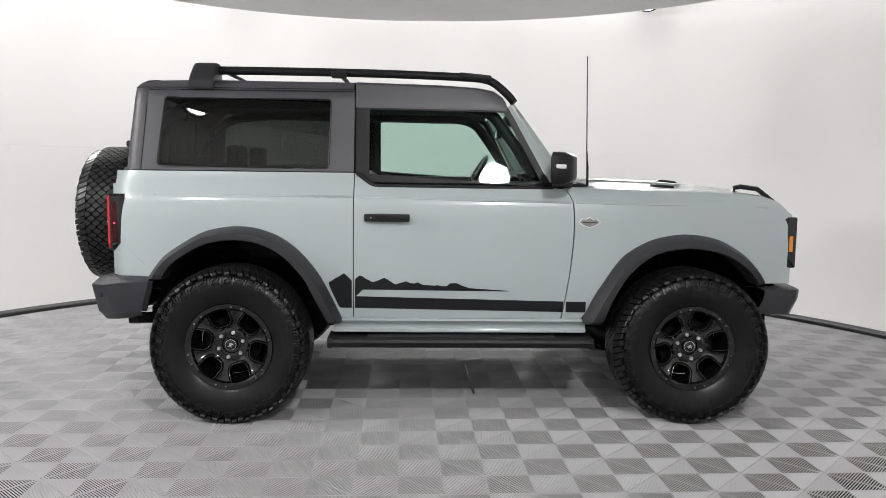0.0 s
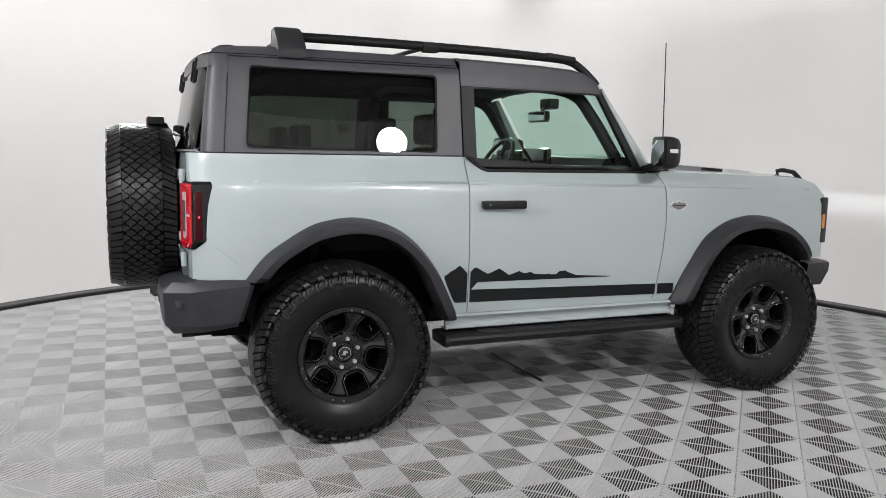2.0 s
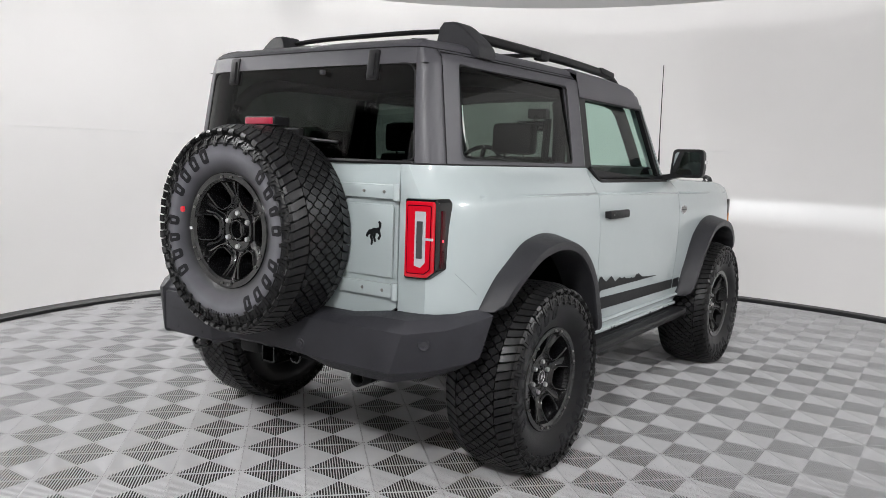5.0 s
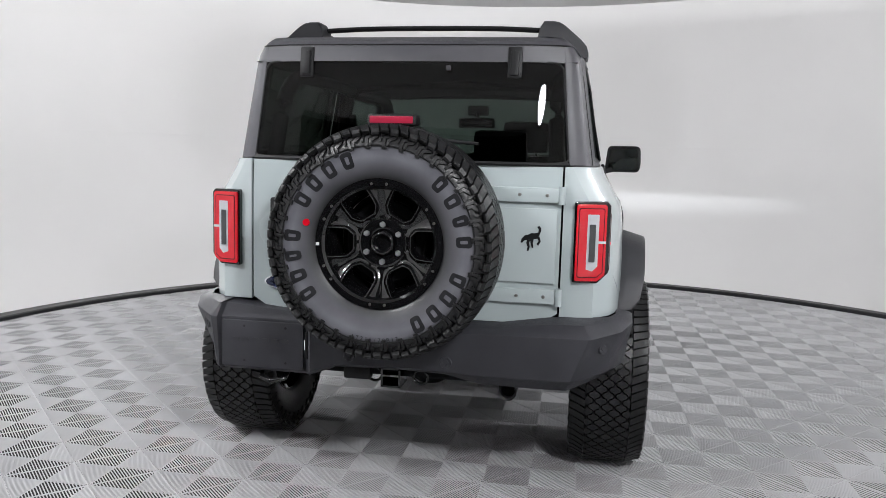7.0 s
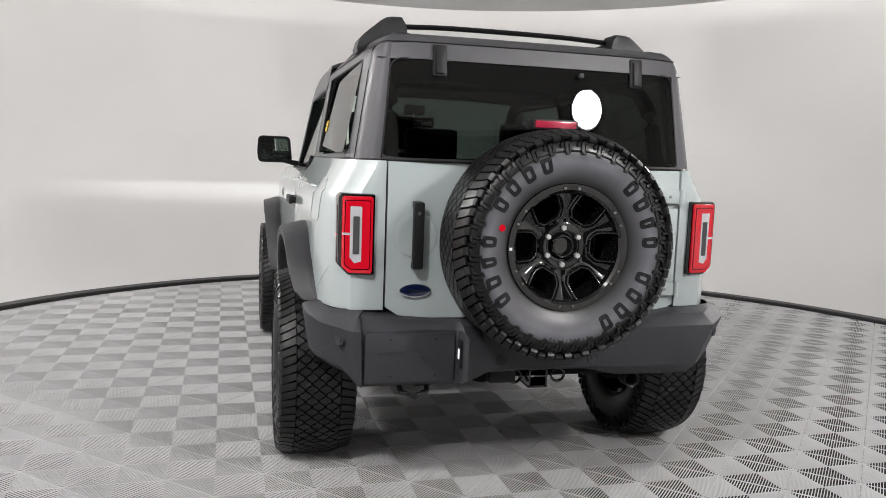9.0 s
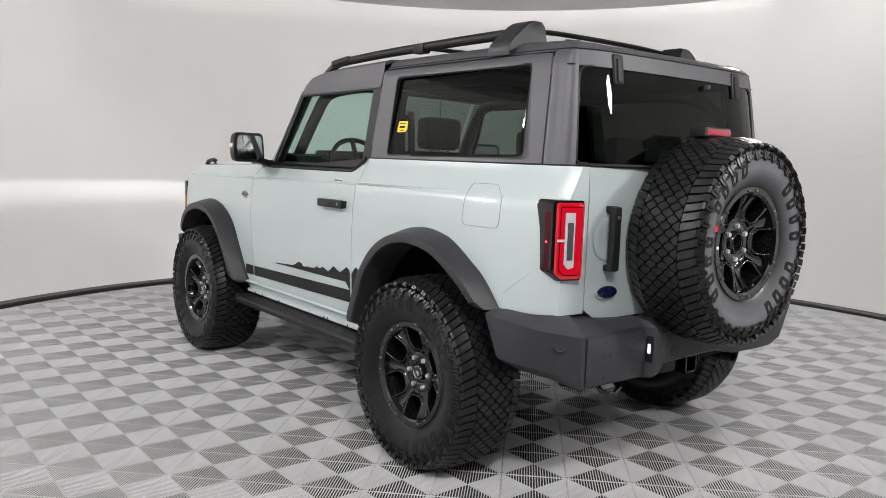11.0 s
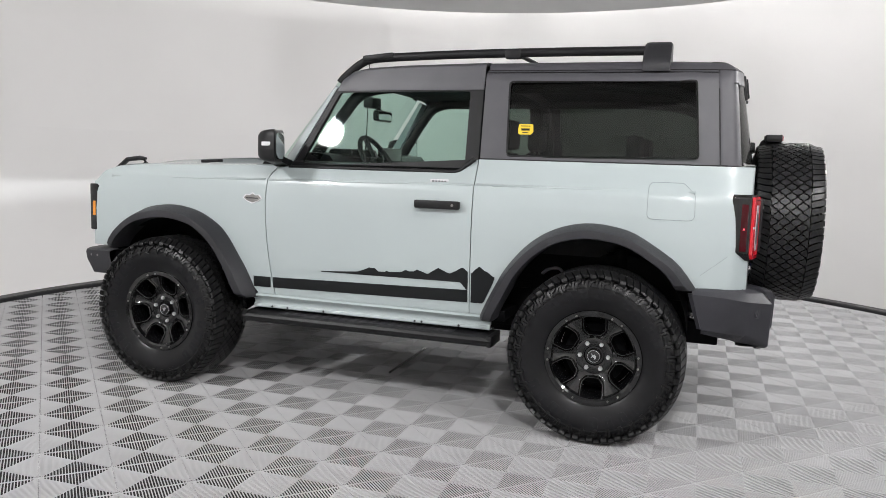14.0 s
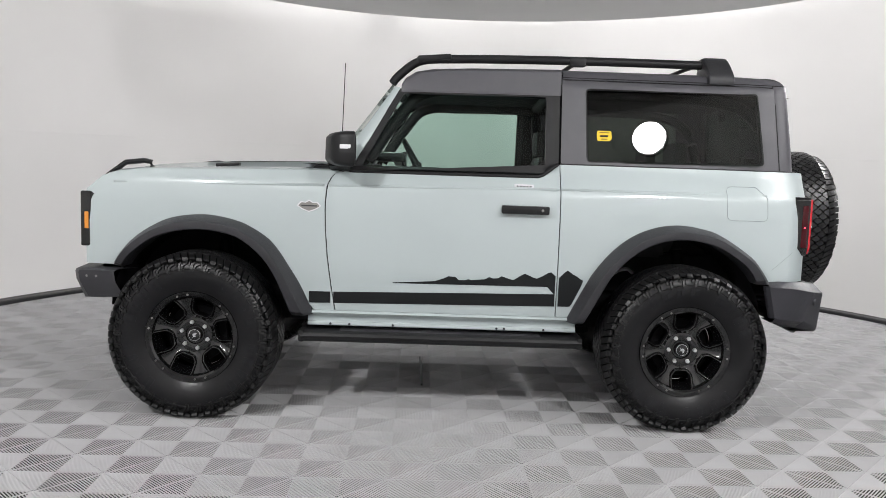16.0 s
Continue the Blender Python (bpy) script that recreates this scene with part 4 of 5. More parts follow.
# handle in its dished recess, hinges, emblems
bm = lathe([(0.088, 0.0), (0.080, 0.003), (0.060, -0.001), (0.0, -0.003)], 40, "x", False, (GATE_X + 0.002, 0.515, 1.085))
for v in bm.verts:
    v.co.x = GATE_X + 0.003 - (v.co.x - GATE_X - 0.002)
part("handle_recess", bm, M["paint"], gate)
handle = part("tailgate_handle", box((GATE_X - 0.030, 0.514, 1.087), (0.030, 0.044, 0.262), 0.010), M["black"], gate, "upright black tailgate handle")
for z in (0.968, 1.206):
    part("handle_foot", box((GATE_X - 0.008, 0.514, z), (0.040, 0.036, 0.026), 0.005), M["black"], handle)
part("keyhole", lathe([(0.0, -0.003), (0.007, -0.002), (0.008, 0.002)], 16, "x", False, (GATE_X - 0.046, 0.514, 1.175)), M["steel"], handle)
for z in (1.262, 0.868):
    arm = part("hinge_arm", box((GATE_X - 0.006, -0.455, z), (0.018, 0.33, 0.058), 0.008), M["paint"], gate, "painted tailgate hinge with bolts")
    for y in (-0.47, -0.575):
        part("bolt", lathe([(0.0, -0.004), (0.006, -0.003), (0.008, 0.003)], 12, "x", False, (GATE_X - 0.0155, y, z)), M["steel"], arm)
    part("hinge_knuckle", tube([(GATE_X - 0.008, -0.632, z - 0.034), (GATE_X - 0.008, -0.632, z + 0.034)], 0.014, 12), M["paint"], arm)
part("pressed_panel", box((GATE_X - 0.001, -0.43, 1.065), (0.010, 0.37, 0.290), 0.004), M["paint"], gate)
rows = [(0.064 * math.cos(2 * math.pi * k / 32), 0.027 * math.sin(2 * math.pi * k / 32)) for k in range(32)]
oval = part("oval_emblem", prism(rows, lambda u, v, d: (d, 0.512 + u, 0.867 + v), GATE_X + 0.004, GATE_X - 0.004, 0.002), M["chrome"], gate, "blue oval emblem with a chrome edge", 30)
part("emblem_field", prism([(u * 0.90, v * 0.84) for u, v in rows], lambda u, v, d: (d, 0.512 + u, 0.867 + v), GATE_X - 0.003, GATE_X - 0.0055, 0.001), M["blue"], oval, "", 30)
part("emblem_bar", prism(rounded([(-0.038, -0.005), (0.038, -0.003), (0.036, 0.005), (-0.034, 0.003)], 0.002), lambda u, v, d: (d, 0.512 + u, 0.867 + v), GATE_X - 0.0045, GATE_X - 0.0068), M["chrome"], oval, "", 0)
bm = bmesh.new()
lay = lambda u, v, d: (d, -0.522 - u * 0.80, 1.092 + v * 0.86)
for k, poly in enumerate(([(-0.020, 0.018), (-0.004, 0.026), (0.014, 0.026), (0.030, 0.030), (0.036, 0.016), (0.028, 0.002), (0.010, 0.000), (-0.006, -0.004), (-0.022, -0.006), (-0.030, 0.004)],
                          [(0.030, 0.030), (0.032, 0.044), (0.024, 0.054), (0.034, 0.060), (0.044, 0.050), (0.044, 0.036), (0.036, 0.016)],
                          [(-0.020, 0.018), (-0.034, 0.016), (-0.050, -0.002), (-0.054, -0.016), (-0.046, -0.020), (-0.036, -0.008), (-0.022, -0.006)],
                          [(-0.022, -0.004), (-0.026, -0.020), (-0.018, -0.036), (-0.022, -0.054), (-0.014, -0.056), (-0.008, -0.036), (-0.012, -0.018), (-0.004, -0.002)],
                          [(-0.008, -0.004), (-0.004, -0.022), (0.002, -0.040), (0.010, -0.040), (0.006, -0.018), (0.010, 0.000)],
                          [(0.026, 0.004), (0.034, -0.008), (0.024, -0.022), (0.032, -0.030), (0.044, -0.010), (0.036, 0.014)])):
    add_prism(bm, poly, lay, GATE_X + 0.004, GATE_X - 0.009 - 0.0003 * k)
part("side_emblem", bm, M["decal"], gate, "small black emblem", 0)

# tail lamps
for s in (-1, 1):
    lay = lambda u, v, d, s=s: (d + 0.20 * (u - 0.668), s * (0.680 + 0.80 * (u - 0.668)), 1.086 + 0.94 * (v - 1.084))
    lamp_body = part("tail_lamp", prism(rounded([(0.668, 0.916), (0.790, 0.916), (0.842, 0.960), (0.842, 1.236), (0.826, 1.252), (0.668, 1.252)], [0.012, 0.02, 0.02, 0.012, 0.012, 0.012], 4), lay, -1.902, -1.988, 0.010), M["gloss_black"], car, "red tail lamp with a white bracket-shaped inset", 35)
    part("red_lens", prism(rounded([(0.680, 0.926), (0.788, 0.926), (0.824, 0.952), (0.824, 1.232), (0.816, 1.241), (0.680, 1.241)], [0.012, 0.01, 0.015, 0.008, 0.008, 0.012], 4), lay, -1.980, -2.000, 0.005), M["red"], lamp_body, "", 35)
    part("side_lens", box((-1.926, s * 0.8135, 1.088), (0.032, 0.016, 0.225), 0.005), M["dark_red"], lamp_body)
    part("white_inset", prism(rounded([(0.733, 0.976), (0.764, 0.968), (0.787, 0.990), (0.787, 1.200), (0.733, 1.200)], 0.004, 2), lay, -1.995, -2.0035), M["white_lens"], lamp_body, "", 0)
    part("inset_bar", prism(rounded([(0.744, 1.006), (0.773, 1.006), (0.773, 1.160), (0.744, 1.160)], 0.004, 2), lay, -2.000, -2.0065), M["trim_grey"], lamp_body, "", 0)
    part("inset_tick", prism([(0.784, 1.082), (0.823, 1.082), (0.823, 1.092), (0.784, 1.092)], lay, -1.995, -2.0025), M["white_lens"], lamp_body, "", 0)
    part("lens_line", prism(rounded([(0.691, 0.941), (0.784, 0.941), (0.813, 0.962), (0.813, 1.226), (0.691, 1.226)], 0.010, 3), lay, -1.9985, -2.0008), M["dark_red"], lamp_body, "", 0)
    part("inner_lens", prism(rounded([(0.695, 0.945), (0.782, 0.945), (0.809, 0.964), (0.809, 1.222), (0.695, 1.222)], 0.009, 3), lay, -2.000, -2.0022), M["red"], lamp_body, "", 0)
    part("side_glint", box((-1.926, s * 0.8222, 1.082), (0.008, 0.003, 0.008), 0.0008), M["marker_glow"], lamp_body)

# rear bumper: a tall face below a ridge, facets at the corners, a shelf that runs back under the body
# one column: ridge (x, y, z), lower edge of the face (x, y, z), lip height
HALF = [((-2.088, 0.0, 0.724), (-2.082, 0.0, 0.572), 0.552), ((-2.088, 0.22, 0.724), (-2.082, 0.20, 0.570), 0.548), ((-2.090, 0.40, 0.727), (-2.084, 0.34, 0.562), 0.520),
        ((-2.090, 0.60, 0.730), (-2.084, 0.55, 0.562), 0.516), ((-2.088, 0.757, 0.732), (-2.078, 0.692, 0.563), 0.518), ((-2.078, 0.772, 0.732), (-2.066, 0.708, 0.563), 0.520),
        ((-1.985, 0.868, 0.744), (-1.965, 0.800, 0.570), 0.535), ((-1.968, 0.884, 0.747), (-1.948, 0.820, 0.574), 0.540), ((-1.86, 0.928, 0.765), (-1.85, 0.890, 0.592), 0.560), ((-1.715, 0.932, 0.772), (-1.765, 0.905, 0.602), 0.575)]
PLATE_SIDE = [((-2.088, 0.0, 0.724), (-2.082, 0.0, 0.572), 0.552), ((-2.088, 0.235, 0.700), (-2.084, 0.235, 0.565), 0.548), ((-2.090, 0.255, 0.690), (-2.086, 0.252, 0.556), 0.545), ((-2.122, 0.325, 0.704), (-2.116, 0.325, 0.535), 0.520),
              ((-2.110, 0.338, 0.722), (-2.104, 0.338, 0.524), 0.512), ((-2.072, 0.352, 0.727), (-2.066, 0.352, 0.519), 0.508), ((-2.062, 0.365, 0.727), (-2.060, 0.365, 0.519), 0.508), ((-2.060, 0.728, 0.727), (-2.058, 0.722, 0.519), 0.508),
              ((-2.082, 0.740, 0.728), (-2.076, 0.732, 0.519), 0.508), ((-2.080, 0.766, 0.729), (-2.072, 0.742, 0.522), 0.512), ((-2.064, 0.784, 0.731), (-2.054, 0.756, 0.530), 0.516)] + HALF[6:]
rows = []
for (xr, yr, zr), (xl, yl, zl), lip in [((a[0], -a[1], a[2]), (b[0], -b[1], b[2]), c) for a, b, c in HALF[:0:-1]] + PLATE_SIDE:
    k, sg = abs(yr), math.copysign(1, yr)
    nx, ny = (0.0, -sg) if k > 0.9 else ((0.72, -0.69 * sg) if k > 0.80 else ((0.9, -0.4 * sg) if k > 0.74 else (1.0, 0.0)))
    back = 0.13 if k < 0.8 else 0.07
    zs = max(zr + 0.012, interp([(0.0, 0.752), (0.54, 0.756), (0.60, 0.786), (0.95, 0.796)], k))
    rows.append([(xr + nx * back, yr + ny * back, zs), (xr + nx * 0.050, yr + ny * 0.050, lerp(zr, zs, 0.75)), (xr + nx * 0.012, yr + ny * 0.012, zr + 0.008), (xr + nx * 0.002, yr + ny * 0.002, zr),
                 (lerp(xr, xl, 0.06), lerp(yr, yl, 0.06), zr - 0.012), (lerp(xr, xl, 0.93), lerp(yr, yl, 0.93), zl + 0.012), (xl, yl, zl), (xl + nx * 0.014, yl + ny * 0.014, zl - 0.012), (xl + nx * 0.040, yl + ny * 0.040, lip), (xl + nx * 0.13, yl + ny * 0.13, lip - 0.002)])
bumper = part("rear_bumper", sheet(rows), M["bumper"], car, "dark grey plastic rear bumper with a plate panel", 24)
plate = part("plate_panel", box((-2.068, 0.5465, 0.621), (0.018, 0.352, 0.190), 0.005), M["bumper"], bumper)
for y in (0.445, 0.622):
    for z in (0.551, 0.695):
        part("screw", lathe([(0.0, -0.002), (0.005, -0.001), (0.006, 0.002)], 10, "x", False, (-2.0765, y, z)), M["black"], plate)
for k in range(6):
    part("plain_bar", box((-2.0775, 0.552 - 0.105 + 0.042 * k, 0.640), (0.002, 0.030, 0.016)), M["flare"], plate)
part("plate_recess", box((-2.084, 0.349, 0.635), (0.030, 0.012, 0.11), 0.004), M["black"], bumper)
part("plate_lamp", box((-2.088, 0.3565, 0.637), (0.014, 0.004, 0.040), 0.001), M["plate_glow"], bumper, "small clear plate lamp")
for x, y, z, turn in ((-2.084, -0.215, 0.605, 0), (-2.084, 0.175, 0.605, 0), (-2.018, 0.812, 0.688, 42), (-2.020, -0.812, 0.690, -42)):
    bm = lathe([(0.0, -0.004), (0.010, -0.005), (0.012, -0.002), (0.022, -0.004), (0.026, 0.004)], 24, "x")
    bmesh.ops.rotate(bm, verts=bm.verts, cent=(0, 0, 0), matrix=Matrix.Rotation(radians(-turn), 3, "Z"))
    bmesh.ops.translate(bm, verts=bm.verts, vec=(x, y, z))
    part("parking_sensor", bm, M["bumper"], bumper)
for s in (-1, 1):
    rows = [[(lerp(-1.696, -1.746, f), s * lerp(0.918, 0.892, f), lerp(0.772, 0.602, f)) for f in (0, 0.5, 1)], [(lerp(-1.714, -1.763, f), s * lerp(0.934, 0.908, f), lerp(0.774, 0.604, f)) for f in (0, 0.5, 1)]]
    part("bumper_end", sheet(rows, (0, -s * 0.03, 0)), M["bumper"], bumper)

# tow hitch, hook, exhaust
bm = bmesh.new()
for y0, y1, z0, z1 in ((-0.040, -0.032, 0.48, 0.56), (0.032, 0.040, 0.48, 0.56), (-0.04, 0.04, 0.48, 0.488), (-0.04, 0.04, 0.552, 0.56)):
    add_box(bm, (-2.00, (y0 + y1) / 2 + 0.01, (z0 + z1) / 2), (0.12, y1 - y0, z1 - z0))
hitch = part("hitch_receiver", bm, M["gloss_black"], car, "black square tow hitch receiver", 0)
part("hitch_crossbar", tube([(-1.97, -0.42, 0.535), (-1.97, 0.40, 0.535)], 0.030, 12), M["under"], hitch)
part("socket_cover", box((-2.02, 0.155, 0.525), (0.05, 0.115, 0.055), 0.014), M["black"], hitch)
for y in (-0.10, 0.09):
    part("chain_loop", tube([(-2.0, y + 0.03 * math.cos(a), 0.515 + 0.028 * math.sin(a)) for a in np.linspace(0, 2 * math.pi, 14)], 0.006, 8), M["gloss_black"], hitch)
part("tow_hook", tube([(-1.98, 0.575, 0.52), (-2.03, 0.57, 0.475), (-2.05, 0.52, 0.462), (-2.03, 0.465, 0.475), (-1.98, 0.46, 0.52)], 0.011, 10), M["gloss_black"], car, "black tow hook under the bumper")
exhaust = part("exhaust_pipe", tube([(-1.2, -0.46, 0.47), (-1.75, -0.46, 0.485), (-1.95, -0.45, 0.478)], 0.034, 16), M["under"], car, "dark steel exhaust tailpipe")
part("pipe_mouth", lathe([(0.029, 0.0), (0.036, -0.004), (0.036, 0.05), (0.029, 0.05), (0.029, 0.0)], 20, "x", False, (-1.985, -0.45, 0.478)), M["black"], exhaust)

# spare carrier and high stop lamp
carrier = part("spare_carrier", lathe([(0.0, 0.0), (0.15, 0.0), (0.13, -0.06), (0.09, -0.12), (0.0, -0.12)], 32, "x", False, (-1.965, 0.008, 1.077)), M["black"], car)
stalk = part("stop_lamp_stalk", tube([(-1.985, 0.02, 1.25), (-2.0, 0.02, 1.42), (-2.03, 0.02, 1.505), (-2.06, 0.02, 1.525)], [0.03, 0.028, 0.024, 0.02], 10), M["black"], carrier)
part("stop_lamp_housing", box((-2.072, 0.012, 1.531), (0.085, 0.190, 0.040), 0.010), M["black"], carrier)
part("stop_lamp_frame", box((-2.108, 0.012, 1.532), (0.016, 0.182, 0.042), 0.010), M["black"], carrier)
part("stop_lamp_lens", box((-2.112, 0.012, 1.532), (0.016, 0.168, 0.028), 0.005), M["stop_red"], carrier, "red high stop lamp")
wiper = part("rear_wiper", tube([(-1.975, -0.05, 1.470), (-1.985, -0.15, 1.462), (-1.965, -0.30, 1.452)], [0.012, 0.009, 0.006], 8), M["black"], rear_glass)
part("wiper_motor", box((-1.962, -0.02, 1.485), (0.04, 0.13, 0.05), 0.012), M["black"], rear_glass)

# ---- roof rack ----
for s in (-1, 1):
    foot_rows = []
    for x, w in ((-1.538, 0.55), (-1.531, 0.9), (-1.520, 1.0), (-1.424, 1.0), (-1.413, 0.9), (-1.405, 0.55)):
        foot_rows.append([(x, s * y, z) for y, z in ((0.698, 1.830), (0.702, 1.850), (0.693, lerp(1.872, 1.884, w)), (0.668, lerp(1.895, 1.912, w)), (0.635, lerp(1.925, 1.940, w)), (0.600, lerp(1.950, 1.970, w)), (0.575, lerp(1.962, 1.985, w)), (0.550, lerp(1.966, 1.990, w)), (0.508, lerp(1.966, 1.990, w)), (0.494, 1.965), (0.478, 1.90), (0.46, 1.872))])
    bm = bmesh.new()
    vs = add_grid(bm, foot_rows, close_v=True)
    bm.faces.new(vs[0])
    bm.faces.new(vs[-1][::-1])
    rail = part("roof_rail", tube(spline([(-1.50, s * 0.545, 1.948), (-1.0, s * 0.552, 1.948), (-0.4, s * 0.555, 1.942), (0.02, s * 0.552, 1.930), (0.14, s * 0.550, 1.918), (0.205, s * 0.560, 1.885), (0.275, s * 0.580, 1.820), (0.300, s * 0.592, 1.785)], 6), 0.019, 12, 1.25), M["black"], car, "black roof rail")
    part("rail_foot", bm, M["flare"], rail, "", 40)
    part("rail_middle_foot", box((-0.715, s * 0.552, 1.940), (0.090, 0.052, 0.052), 0.012), M["black"], rail)
    part("rail_front_cover", box((0.075, s * 0.552, 1.934), (0.19, 0.052, 0.034), 0.012, Matrix.Rotation(radians(5), 4, "Y")), M["black"], rail)
cross = part("roof_crossbar", tube(spline([(-1.44, -0.51, 1.962), (-1.44, -0.25, 1.972), (-1.44, 0.25, 1.972), (-1.44, 0.51, 1.962)], 5), 0.016, 10, 0.7), M["black"], car, "black roof rack crossbar")
part("roof_crossbar", tube(spline([(-0.72, -0.54, 1.945), (-0.72, 0, 1.952), (-0.72, 0.54, 1.945)], 5), 0.016, 10, 0.7), M["black"], car, "black roof rack crossbar")

# ---- doors: handles, stripes, mirrors, steps ----
MOUNTAIN = [(-0.735, 0.772), (-0.705, 0.795), (-0.690, 0.800), (-0.660, 0.822), (-0.640, 0.805), (-0.612, 0.776), (-0.600, 0.786), (-0.575, 0.808), (-0.560, 0.806), (-0.535, 0.790), (-0.500, 0.772), (-0.480, 0.778), (-0.435, 0.797), (-0.415, 0.786), (-0.375, 0.760), (-0.350, 0.768), (-0.315, 0.779), (-0.295, 0.768), (-0.270, 0.766), (-0.250, 0.773), (-0.225, 0.760), (-0.155, 0.754), (-0.140, 0.758), (-0.125, 0.752), (-0.090, 0.752), (-0.072, 0.768), (-0.035, 0.770), (-0.010, 0.758), (0.035, 0.742), (0.120, 0.736), (0.257, 0.728)]


def decal(columns, s, parent):
    rows = [[(x, s * (side_y(x, lerp(b, t, f)) + 0.0025), lerp(b, t, f)) for f in (0, 0.34, 0.67, 1)] for x, b, t in columns]
    return part("stripe", sheet(rows), M["decal"], parent, "black vinyl stripe")


def low_line(x):
    return interp([(-0.735, 0.628), (0.70, 0.606)], x)


for s in (-1, 1):
    cols = []
    for k in range(13):
        x = lerp(-0.742, -0.616, k / 12)
        edge = interp([(-0.742, 0.760), (-0.735, 0.738), (-0.690, 0.640), (-0.684, 0.628)], x) if x < -0.684 else low_line(x)
        cols.append((x, edge, max(edge + 0.002, interp(MOUNTAIN, x))))
    decal(cols, s, car)
    xs = sorted({lerp(-0.598, -0.556, k / 5) for k in range(6)} | {x for x, _ in MOUNTAIN if x > -0.598})
    decal([(x, interp([(-0.60, 0.684), (-0.555, 0.730), (0.26, 0.724)], x), interp(MOUNTAIN, x)) for x in xs], s, car)
    decal([(x, low_line(x), interp([(-0.60, 0.692), (0.60, 0.668)], x)) for x in np.linspace(-0.598, 0.566, 24)], s, car)
    decal([(x, low_line(x), interp([(-0.60, 0.692), (0.60, 0.668)], x)) for x in np.linspace(0.582, 0.694, 5)], s, car)
    # handle
    yb = side_y(-0.42, 1.13)
    grip = part("door_handle", box((-0.422, s * (yb + 0.026), 1.131), (0.250, 0.024, 0.044), 0.010), M["black"], car, "black door handle")
    for x in (-0.525, -0.325):
        part("handle_mount", box((x, s * (yb + 0.008), 1.131), (0.035, 0.030, 0.036), 0.006), M["black"], grip)
    part("handle_lock", lathe([(0.0, 0.004), (0.007, 0.003), (0.008, -0.002)], 14, "y", False, (-0.510, s * (yb + 0.037), 1.131)) if s > 0 else box((-0.51, s * (yb + 0.037), 1.131), (0.010, 0.004, 0.010), 0.002), M["steel"], grip)
    bm = sheet([[(-0.422 + 0.075 * math.cos(a) * f, s * (side_y(-0.42, 1.13 + 0.05 * math.sin(a) * f) + 0.0015), 1.131 + 0.050 * math.sin(a) * f) for f in (0.2, 0.6, 1.0)] for a in np.linspace(0, 2 * math.pi, 25)])
    part("handle_dish", bm, M["paint"], car)
    # pressed crease line along the side
    for run in (((-1.70, 1.243), (-1.2, 1.241), (-0.615, 1.239)), ((-0.60, 1.238), (0.0, 1.230), (0.60, 1.222)), ((0.625, 1.222), (1.2, 1.214), (1.72, 1.205))):
        bm = tube([(x, s * (side_y(x, z) - 0.0062), z) for x, z in run], 0.0090, 16)
        part("body_crease", bm, M["paint"], car, "", 180)
    part("panel_seam", tube([(-1.862, s * (side_y(-1.862, 0.95) + 0.0005), 0.950), (-1.80, s * (side_y(-1.80, 0.90) + 0.0005), 0.900), (-1.745, s * (side_y(-1.745, 0.855) + 0.0005), 0.855)], 0.0008, 6), M["seam"], car)
    # fender badge: a plain lozenge
    loz = [(-0.052, 0.0), (-0.036, 0.016), (-0.016, 0.014), (0.0, 0.024), (0.016, 0.014), (0.036, 0.016), (0.052, 0.0), (0.030, -0.014), (0.0, -0.024), (-0.030, -0.014)]
    loz = [(u * 1.22, v * 1.35) for u, v in loz]
    lay = lambda u, v, d, s=s: (0.700 + u, s * (side_y(0.70, 1.115 + v) + d), 1.115 + v)
    badge = part("fender_badge", prism(loz, lay, -0.004, 0.004), M["clear_lens"], car, "lozenge fender badge with a dark ridge", 0)
    part("badge_ridge", prism([(u * 0.88, v * 0.80) for u, v in loz], lay, 0.002, 0.0055), M["steel"], badge, "", 0)
    part("badge_line", prism([(-0.040, -0.003), (0.040, -0.003), (0.040, 0.003), (-0.040, 0.003)], lay, 0.004, 0.0068), M["trim_grey"], badge, "", 0)
    # mirror
    rows = []
    for x, f in ((0.482, 0.90), (0.488, 1.0), (0.520, 1.0), (0.552, 0.96), (0.580, 0.86), (0.598, 0.68)):
        cy, cz = 0.950, 1.412
        ring = rounded([(-0.118, -0.088), (0.110, -0.088), (0.118, -0.02), (0.112, 0.088), (-0.100, 0.088)], 0.035, 4)
        rows.append([(x - 0.32 * u * f, s * (cy + u * f), cz + v * f) for u, v in ring])
    bm = sheet(rows, None, close_v=True)
    bmesh.ops.holes_fill(bm, edges=[e for e in bm.edges if e.is_boundary])
    mirror = part("door_mirror", bm, M["black"], car, "black door mirror with a clear turn lamp", 40)
    glass = rounded([(-0.098, -0.070), (0.092, -0.070), (0.100, -0.02), (0.094, 0.070), (-0.082, 0.070)], 0.028, 4)
    part("mirror_glass", prism(glass, lambda u, v, d, s=s: (d - 0.32 * u, s * (0.950 + u), 1.412 + v), 0.486, 0.4785), M["mirror"], mirror, "", 0)
    part("mirror_arm", sheet([[(x, s * y, z) for x, z in ((0.50, lo), (0.60, lo), (0.60, hi), (0.50, hi))] for y, lo, hi in ((0.77, 1.298, 1.335), (0.82, 1.305, 1.340), (0.87, 1.318, 1.352), (0.90, 1.325, 1.37))], None, close_v=True), M["black"], mirror)
    part("mirror_lamp", box((0.500, s * 1.061, 1.422), (0.055, 0.012, 0.022), 0.003), M["clear_lens"], mirror)
